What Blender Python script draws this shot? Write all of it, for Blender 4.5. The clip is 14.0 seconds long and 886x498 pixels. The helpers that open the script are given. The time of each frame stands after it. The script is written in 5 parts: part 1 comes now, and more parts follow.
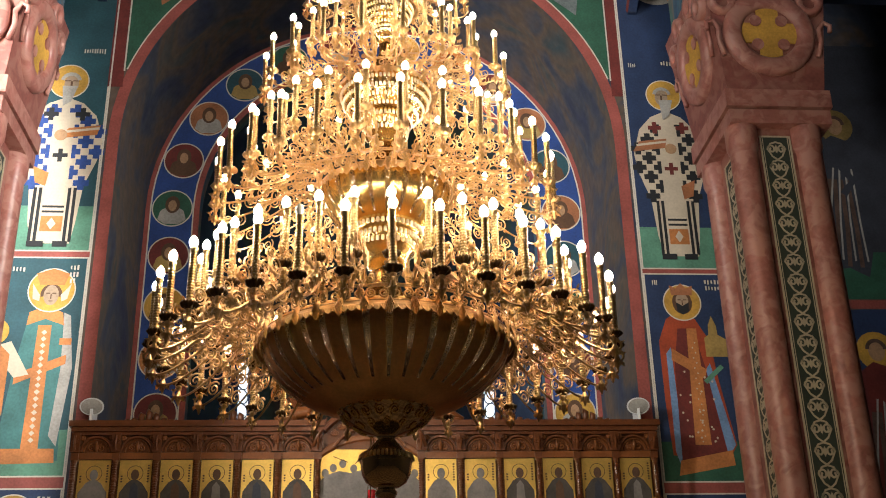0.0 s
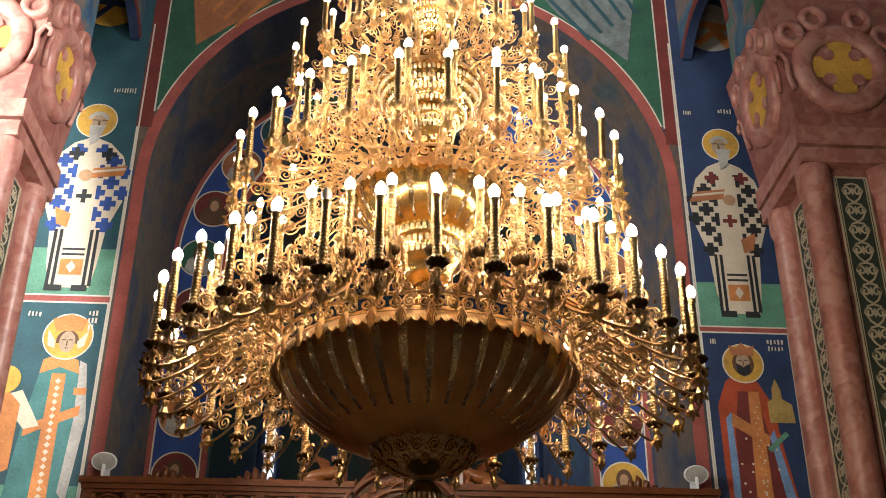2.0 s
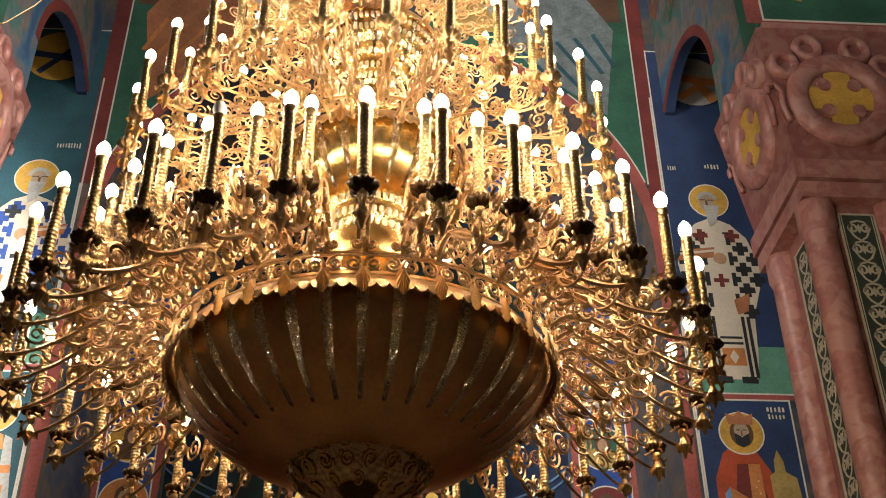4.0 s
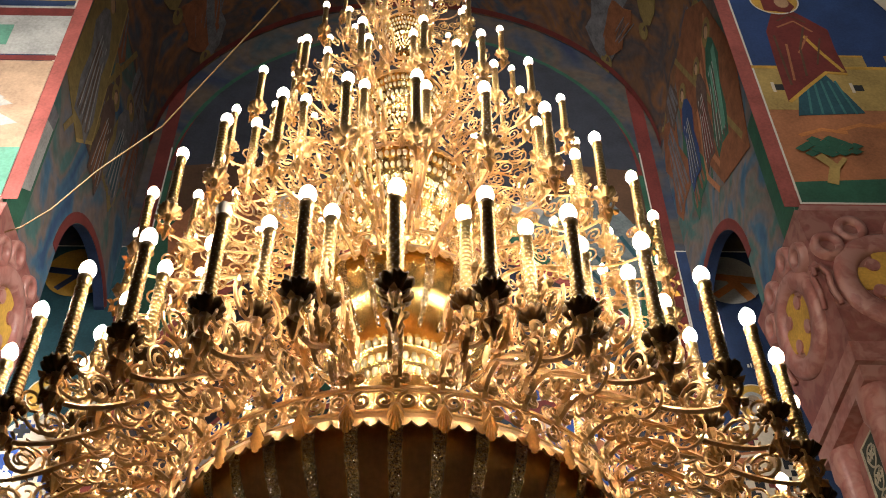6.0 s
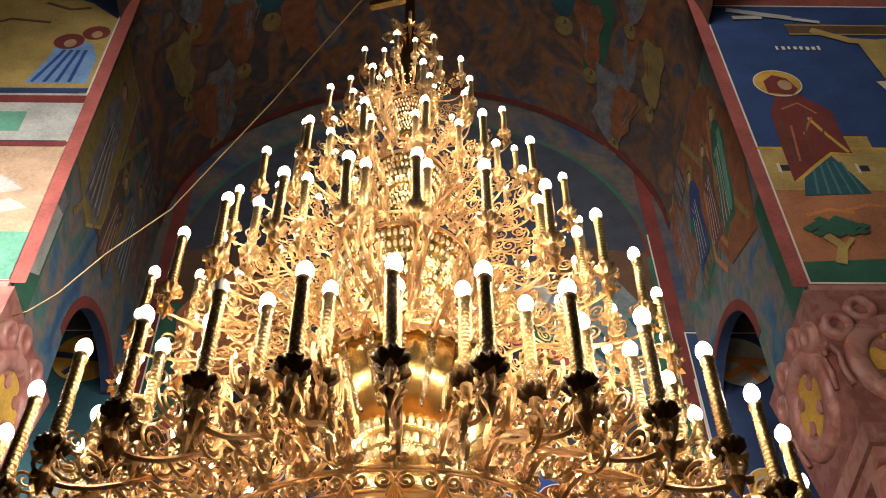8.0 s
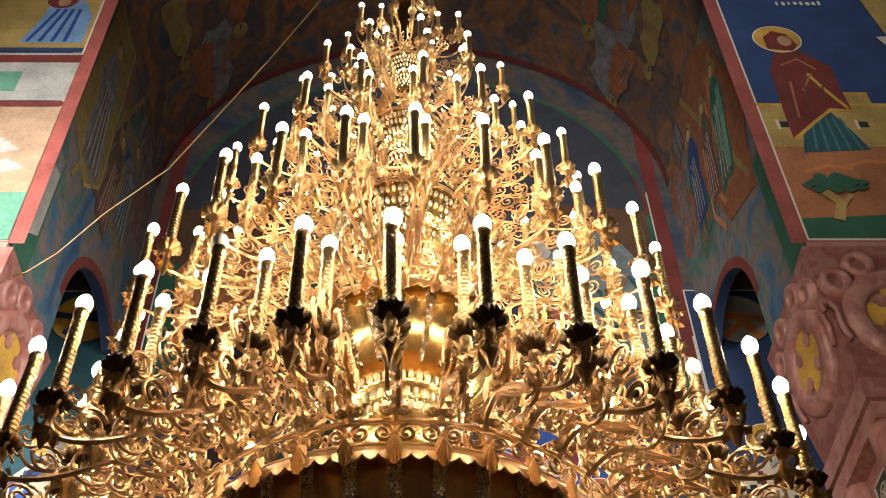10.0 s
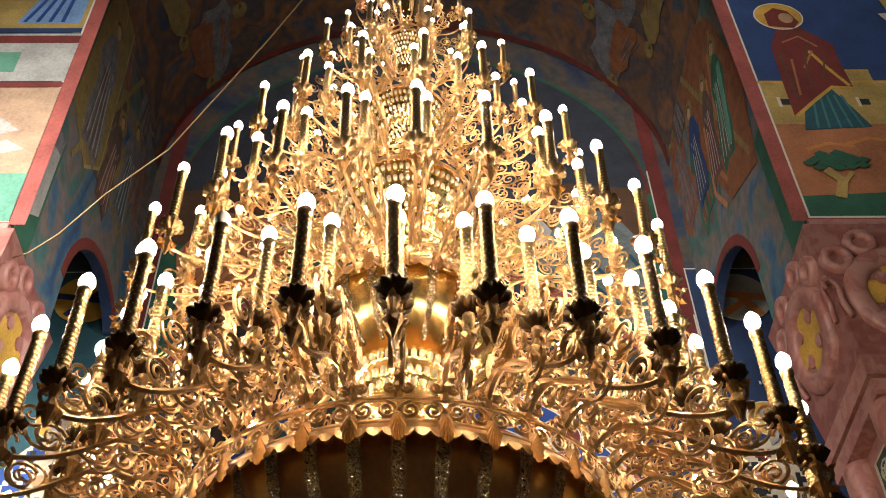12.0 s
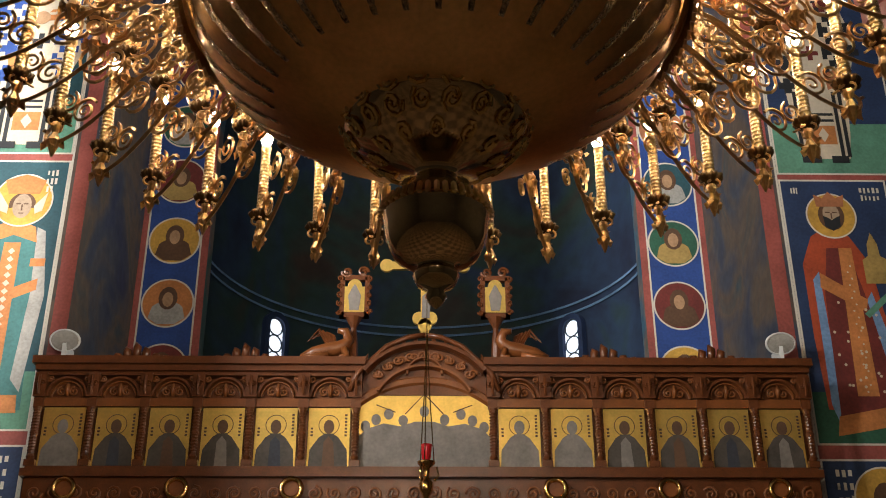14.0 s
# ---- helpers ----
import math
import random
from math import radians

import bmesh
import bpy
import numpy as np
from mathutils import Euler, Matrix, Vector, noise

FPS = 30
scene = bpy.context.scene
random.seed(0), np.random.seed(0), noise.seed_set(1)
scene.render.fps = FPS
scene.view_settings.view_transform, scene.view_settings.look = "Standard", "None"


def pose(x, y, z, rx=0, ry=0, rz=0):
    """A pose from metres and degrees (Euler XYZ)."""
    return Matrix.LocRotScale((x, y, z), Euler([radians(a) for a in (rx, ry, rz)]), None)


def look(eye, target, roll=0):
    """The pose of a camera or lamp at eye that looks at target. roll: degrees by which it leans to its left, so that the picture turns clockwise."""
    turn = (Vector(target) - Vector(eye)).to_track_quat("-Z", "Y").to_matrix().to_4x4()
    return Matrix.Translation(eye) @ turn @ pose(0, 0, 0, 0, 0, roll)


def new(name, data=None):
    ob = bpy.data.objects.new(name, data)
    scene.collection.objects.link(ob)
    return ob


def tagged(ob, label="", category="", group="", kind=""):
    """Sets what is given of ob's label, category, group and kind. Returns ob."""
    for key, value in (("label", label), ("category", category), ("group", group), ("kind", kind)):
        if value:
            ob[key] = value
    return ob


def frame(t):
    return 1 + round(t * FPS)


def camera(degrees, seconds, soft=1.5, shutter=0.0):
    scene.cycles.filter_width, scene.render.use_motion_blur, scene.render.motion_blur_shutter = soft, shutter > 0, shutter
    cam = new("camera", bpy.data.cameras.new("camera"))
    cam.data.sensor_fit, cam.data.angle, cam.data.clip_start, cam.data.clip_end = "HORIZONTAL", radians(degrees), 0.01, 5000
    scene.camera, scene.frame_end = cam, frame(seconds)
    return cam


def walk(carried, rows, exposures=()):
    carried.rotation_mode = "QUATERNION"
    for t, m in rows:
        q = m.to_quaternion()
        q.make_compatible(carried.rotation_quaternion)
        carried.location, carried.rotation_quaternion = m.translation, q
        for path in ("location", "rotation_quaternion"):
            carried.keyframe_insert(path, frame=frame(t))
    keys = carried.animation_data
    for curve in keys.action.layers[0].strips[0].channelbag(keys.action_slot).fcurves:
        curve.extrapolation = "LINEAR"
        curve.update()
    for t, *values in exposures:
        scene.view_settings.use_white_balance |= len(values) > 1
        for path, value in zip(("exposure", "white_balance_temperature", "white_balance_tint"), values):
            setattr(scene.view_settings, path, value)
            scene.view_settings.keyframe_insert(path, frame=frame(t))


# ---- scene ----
cam = camera(42.83, 14.0, soft=1.0)
# seconds, eye, (yaw, pitch, roll)
PATH = [
    (0, (-0.169, -0.387, 1.500), (-4.08, 23.99, 1.24)),
    (0.5, (-0.225, -0.248, 1.514), (-2.45, 25.29, 0.77)),
    (1, (-0.204, 0.008, 1.535), (-2.91, 26.58, -0.25)),
    (1.5, (-0.127, 0.356, 1.569), (-2.80, 28.07, -0.42)),
    (2, (-0.165, 0.811, 1.583), (-2.85, 28.07, -0.43)),
    (2.5, (-0.184, 1.203, 1.602), (-3.94, 28.44, 0.23)),
    (2.7, (-0.143, 1.375, 1.598), (-3.98, 28.71, 0.21)),
    (4.8, (0.133, 2.727, 1.708), (-1.94, 37.38, 0.41)),
    (5, (0.137, 2.805, 1.718), (-1.01, 38.26, 0.40)),
    (5.5, (0.056, 3.026, 1.759), (-1.10, 42.27, 0.62)),
    (6, (0.062, 3.147, 1.786), (-1.54, 45.58, 0.84)),
    (6.5, (0.107, 3.156, 1.775), (-0.84, 48.45, 0.95)),
    (7, (0.117, 3.179, 1.798), (-0.65, 50.18, 0.93)),
    (7.5, (0.108, 3.181, 1.789), (-0.86, 50.50, 0.73)),
    (8, (0.102, 3.182, 1.785), (-0.95, 49.86, 0.64)),
    (8.5, (0.094, 3.185, 1.781), (-0.86, 49.22, 0.67)),
    (11, (0.104, 3.199, 1.769), (-0.77, 47.49, 1.00)),
    (11.5, (0.101, 3.199, 1.771), (-0.69, 47.49, 1.03)),
    (12, (0.094, 3.205, 1.766), (-0.57, 46.84, 1.05)),
    (12.5, (0.066, 3.253, 1.750), (-0.54, 43.74, 0.80)),
    (13, (0.019, 3.361, 1.725), (-0.32, 35.52, -0.01)),
    (13.5, (-0.042, 3.455, 1.654), (-1.07, 29.16, -0.23)),
    (14, (-0.020, 3.763, 1.579), (-1.04, 25.84, 0.13)),
]
walk(cam, [(t, pose(*eye, 90 + pitch, roll, yaw)) for t, eye, (yaw, pitch, roll) in PATH])

# ---- light ----
world = bpy.data.worlds.new("dim_church")
scene.world = world
world.use_nodes = True
bgn = world.node_tree.nodes["Background"]
bgn.inputs[0].default_value = (0.6, 0.75, 1.0, 1)
bgn.inputs[1].default_value = 0.02
BULB = 142.0


def area_lamp(name, eye, target, w, h, power, colour, spread=180.0):
    d = bpy.data.lights.new(name, "AREA")
    d.shape, d.size, d.size_y, d.energy, d.color = "RECTANGLE", w, h, power, colour
    d.spread = radians(spread)
    ob = new(name, d)
    ob.matrix_world = look(eye, target)
    return ob


# unseen fill lamps, added to brighten the north pier and the upper walls
area_lamp("north_fill_lamp", (-9.2, 6.0, 9.0), (-5.4, 11.5, 9.8), 1.6, 5.0, 800, (1.0, 0.95, 0.90), 72.0)
area_lamp("south_fill_lamp", (9.2, 4.0, 8.0), (-4.4, 12.2, 9.4), 1.6, 4.0, 200, (1.0, 0.95, 0.90), 40.0)
area_lamp("west_fill_lamp", (0.0, -5.8, 14.5), (1.8, 11.5, 17.5), 4.0, 5.0, 300, (1.0, 0.96, 0.92), 60.0)

# ---- materials ----


def material(name, base, rough=0.8, metal=0.0, vary=0.25, scale=3.0, bump=0.15, fine=40.0, spec=0.5, second=None, mix_scale=1.5, emit=0.0):
    m = bpy.data.materials.new(name)
    m.use_nodes = True
    nt = m.node_tree
    n, ln = nt.nodes, nt.links
    b = n["Principled BSDF"]
    b.inputs["Roughness"].default_value, b.inputs["Metallic"].default_value = rough, metal
    b.inputs["Specular IOR Level"].default_value = spec
    tc = n.new("ShaderNodeTexCoord")
    n1 = n.new("ShaderNodeTexNoise")
    n1.inputs["Scale"].default_value, n1.inputs["Detail"].default_value = scale, 6.0
    n2 = n.new("ShaderNodeTexNoise")
    n2.inputs["Scale"].default_value, n2.inputs["Detail"].default_value = fine, 4.0
    ln.new(tc.outputs["Object"], n1.inputs["Vector"])
    ln.new(tc.outputs["Object"], n2.inputs["Vector"])
    add = n.new("ShaderNodeMath")
    add.operation = "MULTIPLY_ADD"
    add.inputs[1].default_value = 0.6
    ln.new(n1.outputs["Fac"], add.inputs[0])
    half = n.new("ShaderNodeMath")
    half.operation = "MULTIPLY"
    half.inputs[1].default_value = 0.4
    ln.new(n2.outputs["Fac"], half.inputs[0])
    ln.new(half.outputs[0], add.inputs[2])
    ramp = n.new("ShaderNodeValToRGB")
    lo, hi = 1 - vary, 1 + vary
    ramp.color_ramp.elements[0].position, ramp.color_ramp.elements[1].position = 0.3, 0.7
    ramp.color_ramp.elements[0].color = (*[c * lo for c in base], 1)
    ramp.color_ramp.elements[1].color = (*[min(1, c * hi) for c in base], 1)
    ln.new(add.outputs[0], ramp.inputs[0])
    out = ramp.outputs[0]
    if second:
        n3 = n.new("ShaderNodeTexNoise")
        n3.inputs["Scale"].default_value, n3.inputs["Detail"].default_value = mix_scale, 5.0
        n3.inputs["Distortion"].default_value = 0.8
        ln.new(tc.outputs["Object"], n3.inputs["Vector"])
        r3 = n.new("ShaderNodeValToRGB")
        r3.color_ramp.elements[0].position, r3.color_ramp.elements[1].position = 0.44, 0.58
        ln.new(n3.outputs["Fac"], r3.inputs[0])
        mx = n.new("ShaderNodeMix")
        mx.data_type = "RGBA"
        ln.new(r3.outputs[0], mx.inputs[0])
        ln.new(out, mx.inputs[6])
        mx.inputs[7].default_value = (*second, 1)
        out = mx.outputs[2]
    ln.new(out, b.inputs["Base Color"])
    if bump:
        bp = n.new("ShaderNodeBump")
        bp.inputs["Strength"].default_value, bp.inputs["Distance"].default_value = bump, 0.01
        ln.new(add.outputs[0], bp.inputs["Height"])
        ln.new(bp.outputs[0], b.inputs["Normal"])
    if emit:
        b.inputs["Emission Color"].default_value = (*base, 1)
        b.inputs["Emission Strength"].default_value = emit
    return m


def mural(name, colours, scale):
    """Aged figurative painting that stays unreadable: dark pigments in large soft fields."""
    m = bpy.data.materials.new(name)
    m.use_nodes = True
    nt = m.node_tree
    n, ln = nt.nodes, nt.links
    b = n["Principled BSDF"]
    b.inputs["Roughness"].default_value = 0.75
    tc = n.new("ShaderNodeTexCoord")
    n1 = n.new("ShaderNodeTexNoise")
    n1.inputs["Scale"].default_value, n1.inputs["Detail"].default_value, n1.inputs["Distortion"].default_value = scale, 5.0, 1.2
    ln.new(tc.outputs["Object"], n1.inputs["Vector"])
    r = n.new("ShaderNodeValToRGB")
    r.color_ramp.elements[0].position, r.color_ramp.elements[1].position = 0.3, 0.72
    for k in range(len(colours) - 2):
        r.color_ramp.elements.new(0.3 + 0.42 * (k + 1) / (len(colours) - 1))
    for e, c in zip(r.color_ramp.elements, colours):
        e.color = (*c, 1)
    ln.new(n1.outputs["Fac"], r.inputs[0])
    n2 = n.new("ShaderNodeTexNoise")
    n2.inputs["Scale"].default_value, n2.inputs["Detail"].default_value = scale * 9, 5.0
    ln.new(tc.outputs["Object"], n2.inputs["Vector"])
    mx = n.new("ShaderNodeMix")
    mx.data_type, mx.blend_type = "RGBA", "OVERLAY"
    mx.inputs[0].default_value = 0.5
    ln.new(r.outputs[0], mx.inputs[6])
    ln.new(n2.outputs["Fac"], mx.inputs[7])
    ln.new(mx.outputs[2], b.inputs["Base Color"])
    return m


def paint(name, c, vary=0.38, scale=2.5, rough=0.72):
    return material(name, c, rough=rough, vary=vary, scale=scale, bump=0.05, fine=30)


def hammered(name, base):
    """Bright metal beaten into small round dimples."""
    m = material(name, base, rough=0.12, metal=1.0, vary=0.1, scale=30, bump=0.0)
    n, ln = m.node_tree.nodes, m.node_tree.links
    tc, v, bp = n.new("ShaderNodeTexCoord"), n.new("ShaderNodeTexVoronoi"), n.new("ShaderNodeBump")
    v.inputs["Scale"].default_value = 90.0
    bp.inputs["Strength"].default_value, bp.inputs["Distance"].default_value = 1.0, 0.03
    ln.new(tc.outputs["Object"], v.inputs["Vector"])
    ln.new(v.outputs["Distance"], bp.inputs["Height"])
    ln.new(bp.outputs[0], n["Principled BSDF"].inputs["Normal"])
    return m


def stone_floor():
    """Polished pale slabs with small dark insets."""
    m = material("floor_stone", (0.42, 0.31, 0.22), rough=0.3, vary=0.25, scale=2, bump=0.04)
    n, ln = m.node_tree.nodes, m.node_tree.links
    b = n["Principled BSDF"]
    old = b.inputs["Base Color"].links[0].from_socket
    tc, ck, mx = n.new("ShaderNodeTexCoord"), n.new("ShaderNodeTexChecker"), n.new("ShaderNodeMix")
    ck.inputs["Scale"].default_value = 1.6
    mx.data_type = "RGBA"
    ln.new(tc.outputs["Object"], ck.inputs["Vector"])
    ln.new(ck.outputs["Fac"], mx.inputs[0])
    ln.new(old, mx.inputs[6])
    mx.inputs[7].default_value = (0.17, 0.125, 0.09, 1)
    ln.new(mx.outputs[2], b.inputs["Base Color"])
    return m


GOLD = material("gilt_brass", (0.63, 0.41, 0.195), rough=0.285, metal=1.0, vary=0.28, scale=12, bump=0.06, fine=90)
GILT = material("gilt_bowl", (0.76, 0.54, 0.20), rough=0.22, metal=1.0, vary=0.12, scale=5, bump=0.03, fine=50)
AGED = material("aged_brass", (0.62, 0.47, 0.25), rough=0.11, metal=1.0, vary=0.2, scale=8, bump=0.06, fine=50)
BRASS = material("polished_brass", (0.66, 0.40, 0.13), rough=0.16, metal=1.0, vary=0.12, scale=5, bump=0.04, fine=60)
BRONZE = material("bowl_bronze", (0.72, 0.44, 0.18), rough=0.31, metal=1.0, vary=0.22, scale=6, bump=0.03, fine=50)
HAMMER = hammered("hammered_metal", (0.92, 0.80, 0.58))
# cups: backlit shade put into the colour; also the lamp's dark wire
SHADED_CUP_WIRE = material("shaded_cup_dark_wire", (0.12, 0.075, 0.035), rough=0.4, metal=1.0, vary=0.3, scale=20, bump=0.3, fine=90)
TUBE = material("candle_sleeve_brass", (0.46, 0.31, 0.14), rough=0.30, metal=1.0, vary=0.2, scale=25, bump=0.05, fine=110)
STUD = material("bright_studs", (0.95, 0.86, 0.66), rough=0.3, metal=1.0, vary=0.1, scale=10, bump=0.0)
GLASS_OFF = material("unlit_bulb_glass", (0.75, 0.72, 0.68), rough=0.15, vary=0.05, bump=0.0)
LIT = bpy.data.materials.new("lit_bulb")
LIT.use_nodes = True
_n = LIT.node_tree.nodes
_e = _n.new("ShaderNodeEmission")
_e.inputs[0].default_value = (1.0, 0.83, 0.63, 1)
_e.inputs[1].default_value = BULB
LIT.node_tree.links.new(_e.outputs[0], _n["Material Output"].inputs[0])

RED = paint("brick_red_band", (0.30, 0.075, 0.06))
WHITE = paint("lime_white_line", (0.62, 0.58, 0.5), vary=0.1)
SKYD = paint("deep_sky_blue", (0.022, 0.05, 0.145))
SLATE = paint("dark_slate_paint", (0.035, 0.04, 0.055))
BEIGE = paint("rose_beige_rock", (0.38, 0.25, 0.16))
TEAL = paint("teal_ground", (0.045, 0.16, 0.155))
NAVY = paint("navy_ground", (0.018, 0.038, 0.10))
DTEAL = paint("blue_green_ground", (0.02, 0.075, 0.095))
GREEN = paint("sage_green_ground", (0.10, 0.26, 0.18))
DGREEN = paint("dark_green_ground", (0.025, 0.10, 0.06))
OCHRE = paint("halo_ochre", (0.52, 0.30, 0.05))
IVORY = paint("ivory_paint", (0.58, 0.50, 0.38), vary=0.15)
ORANGE = paint("orange_ochre", (0.50, 0.19, 0.055))
SCARLET = paint("scarlet_cloak", (0.36, 0.06, 0.02))
MAROON = paint("maroon_robe", (0.15, 0.025, 0.02))
SKYB = paint("pale_blue_paint", (0.16, 0.28, 0.48))
BLUE = paint("ultramarine", (0.02, 0.06, 0.24))
BLACK = paint("lamp_black", (0.015, 0.017, 0.02))
FLESH = paint("flesh_ochre", (0.40, 0.24, 0.13))
FACE = paint("pale_face_ochre", (0.34, 0.25, 0.17))
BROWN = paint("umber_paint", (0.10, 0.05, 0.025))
GREYW = paint("grey_white_paint", (0.36, 0.35, 0.32))
SAND = paint("sand_ochre", (0.38, 0.26, 0.08))
TERRA = paint("terracotta_ground", (0.36, 0.14, 0.06))
MURALD = mural("dark_mural", [(0.022, 0.032, 0.075), (0.047, 0.058, 0.082), (0.109, 0.079, 0.058), (0.032, 0.061, 0.075)], 0.8)
MURALV = mural("vault_mural", [(0.033, 0.046, 0.074), (0.147, 0.069, 0.033), (0.057, 0.050, 0.053), (0.211, 0.090, 0.033), (0.050, 0.066, 0.090), (0.164, 0.123, 0.081)], 0.7)
MURALB = mural("blue_mural", [(0.028, 0.068, 0.144), (0.048, 0.120, 0.180), (0.180, 0.132, 0.108), (0.048, 0.132, 0.120), (0.120, 0.084, 0.072)], 0.8)
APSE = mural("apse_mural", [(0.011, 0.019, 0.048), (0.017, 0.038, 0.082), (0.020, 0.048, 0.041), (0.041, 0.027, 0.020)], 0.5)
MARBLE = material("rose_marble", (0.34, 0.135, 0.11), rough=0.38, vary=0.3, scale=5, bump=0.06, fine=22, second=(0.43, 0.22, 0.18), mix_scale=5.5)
# darker copy of the marble: shade of the set-back faces put into the colour
MARBLE_SHADED = material("rose_marble_shaded", (0.24, 0.085, 0.07), rough=0.38, vary=0.3, scale=5, bump=0.06, fine=22, second=(0.32, 0.15, 0.12), mix_scale=4.5)
INLAY = material("inlay_ground", (0.035, 0.05, 0.04), rough=0.5, vary=0.2, scale=8, bump=0.0)
CREAM = material("cream_inlay", (0.50, 0.45, 0.33), rough=0.45, vary=0.2, scale=12, bump=0.05)
WOOD = material("carved_walnut", (0.125, 0.039, 0.012), rough=0.30, vary=0.4, scale=9, bump=0.4, fine=60)
WOODL = material("oiled_walnut", (0.20, 0.066, 0.018), rough=0.32, vary=0.3, scale=5, bump=0.15, fine=50)
ICON = material("gold_leaf", (0.80, 0.54, 0.14), rough=0.34, metal=0.75, vary=0.16, scale=6, bump=0.08, fine=40)
ICONROBE = paint("muted_icon_robe", (0.065, 0.055, 0.045), vary=0.4, scale=6)
ICONROBE_G = paint("grey_icon_robe", (0.20, 0.18, 0.16), vary=0.3, scale=6)
PLASTER = paint("dark_plaster", (0.10, 0.09, 0.085))
FLOOR = stone_floor()
PLASTIC = material("white_plastic", (0.72, 0.74, 0.74), rough=0.4, vary=0.05, bump=0.0)
DAY = material("bright_window_glass", (0.8, 0.88, 1.0), rough=0.3, vary=0.08, scale=4, bump=0.0, emit=1.3)
LEADING = material("lead_grille", (0.10, 0.12, 0.15), rough=0.6, vary=0.2, bump=0.0)
REDGLASS = material("ruby_glass", (0.45, 0.015, 0.02), rough=0.12, vary=0.1, bump=0.0)
ROPE = material("gilt_cord", (0.22, 0.13, 0.05), rough=0.5, metal=0.3, vary=0.2, scale=30, bump=0.2)

# ---- mesh helpers ----


def mesh(name, verts, faces, mats, smooth=False, idx=None):
    me = bpy.data.meshes.new(name)
    me.from_pydata([tuple(v) for v in verts], [], faces)
    for m in (mats if isinstance(mats, (list, tuple)) else [mats]):
        me.materials.append(m)
    if idx is not None:
        me.polygons.foreach_set("material_index", idx)
    if smooth:
        me.polygons.foreach_set("use_smooth", [True] * len(me.polygons))
    me.update()
    return me


def part(name, me, parent=None, label="", m=None):
    ob = new(name, me)
    ob.parent = parent
    if m is not None:
        ob.matrix_basis = m
    if label:
        ob["label"] = label
    return ob


def thing(name, label, category, group="", at=(0, 0, 0), kind=""):
    ob = new(name)
    ob.location = at
    return tagged(ob, label, category, group, kind)


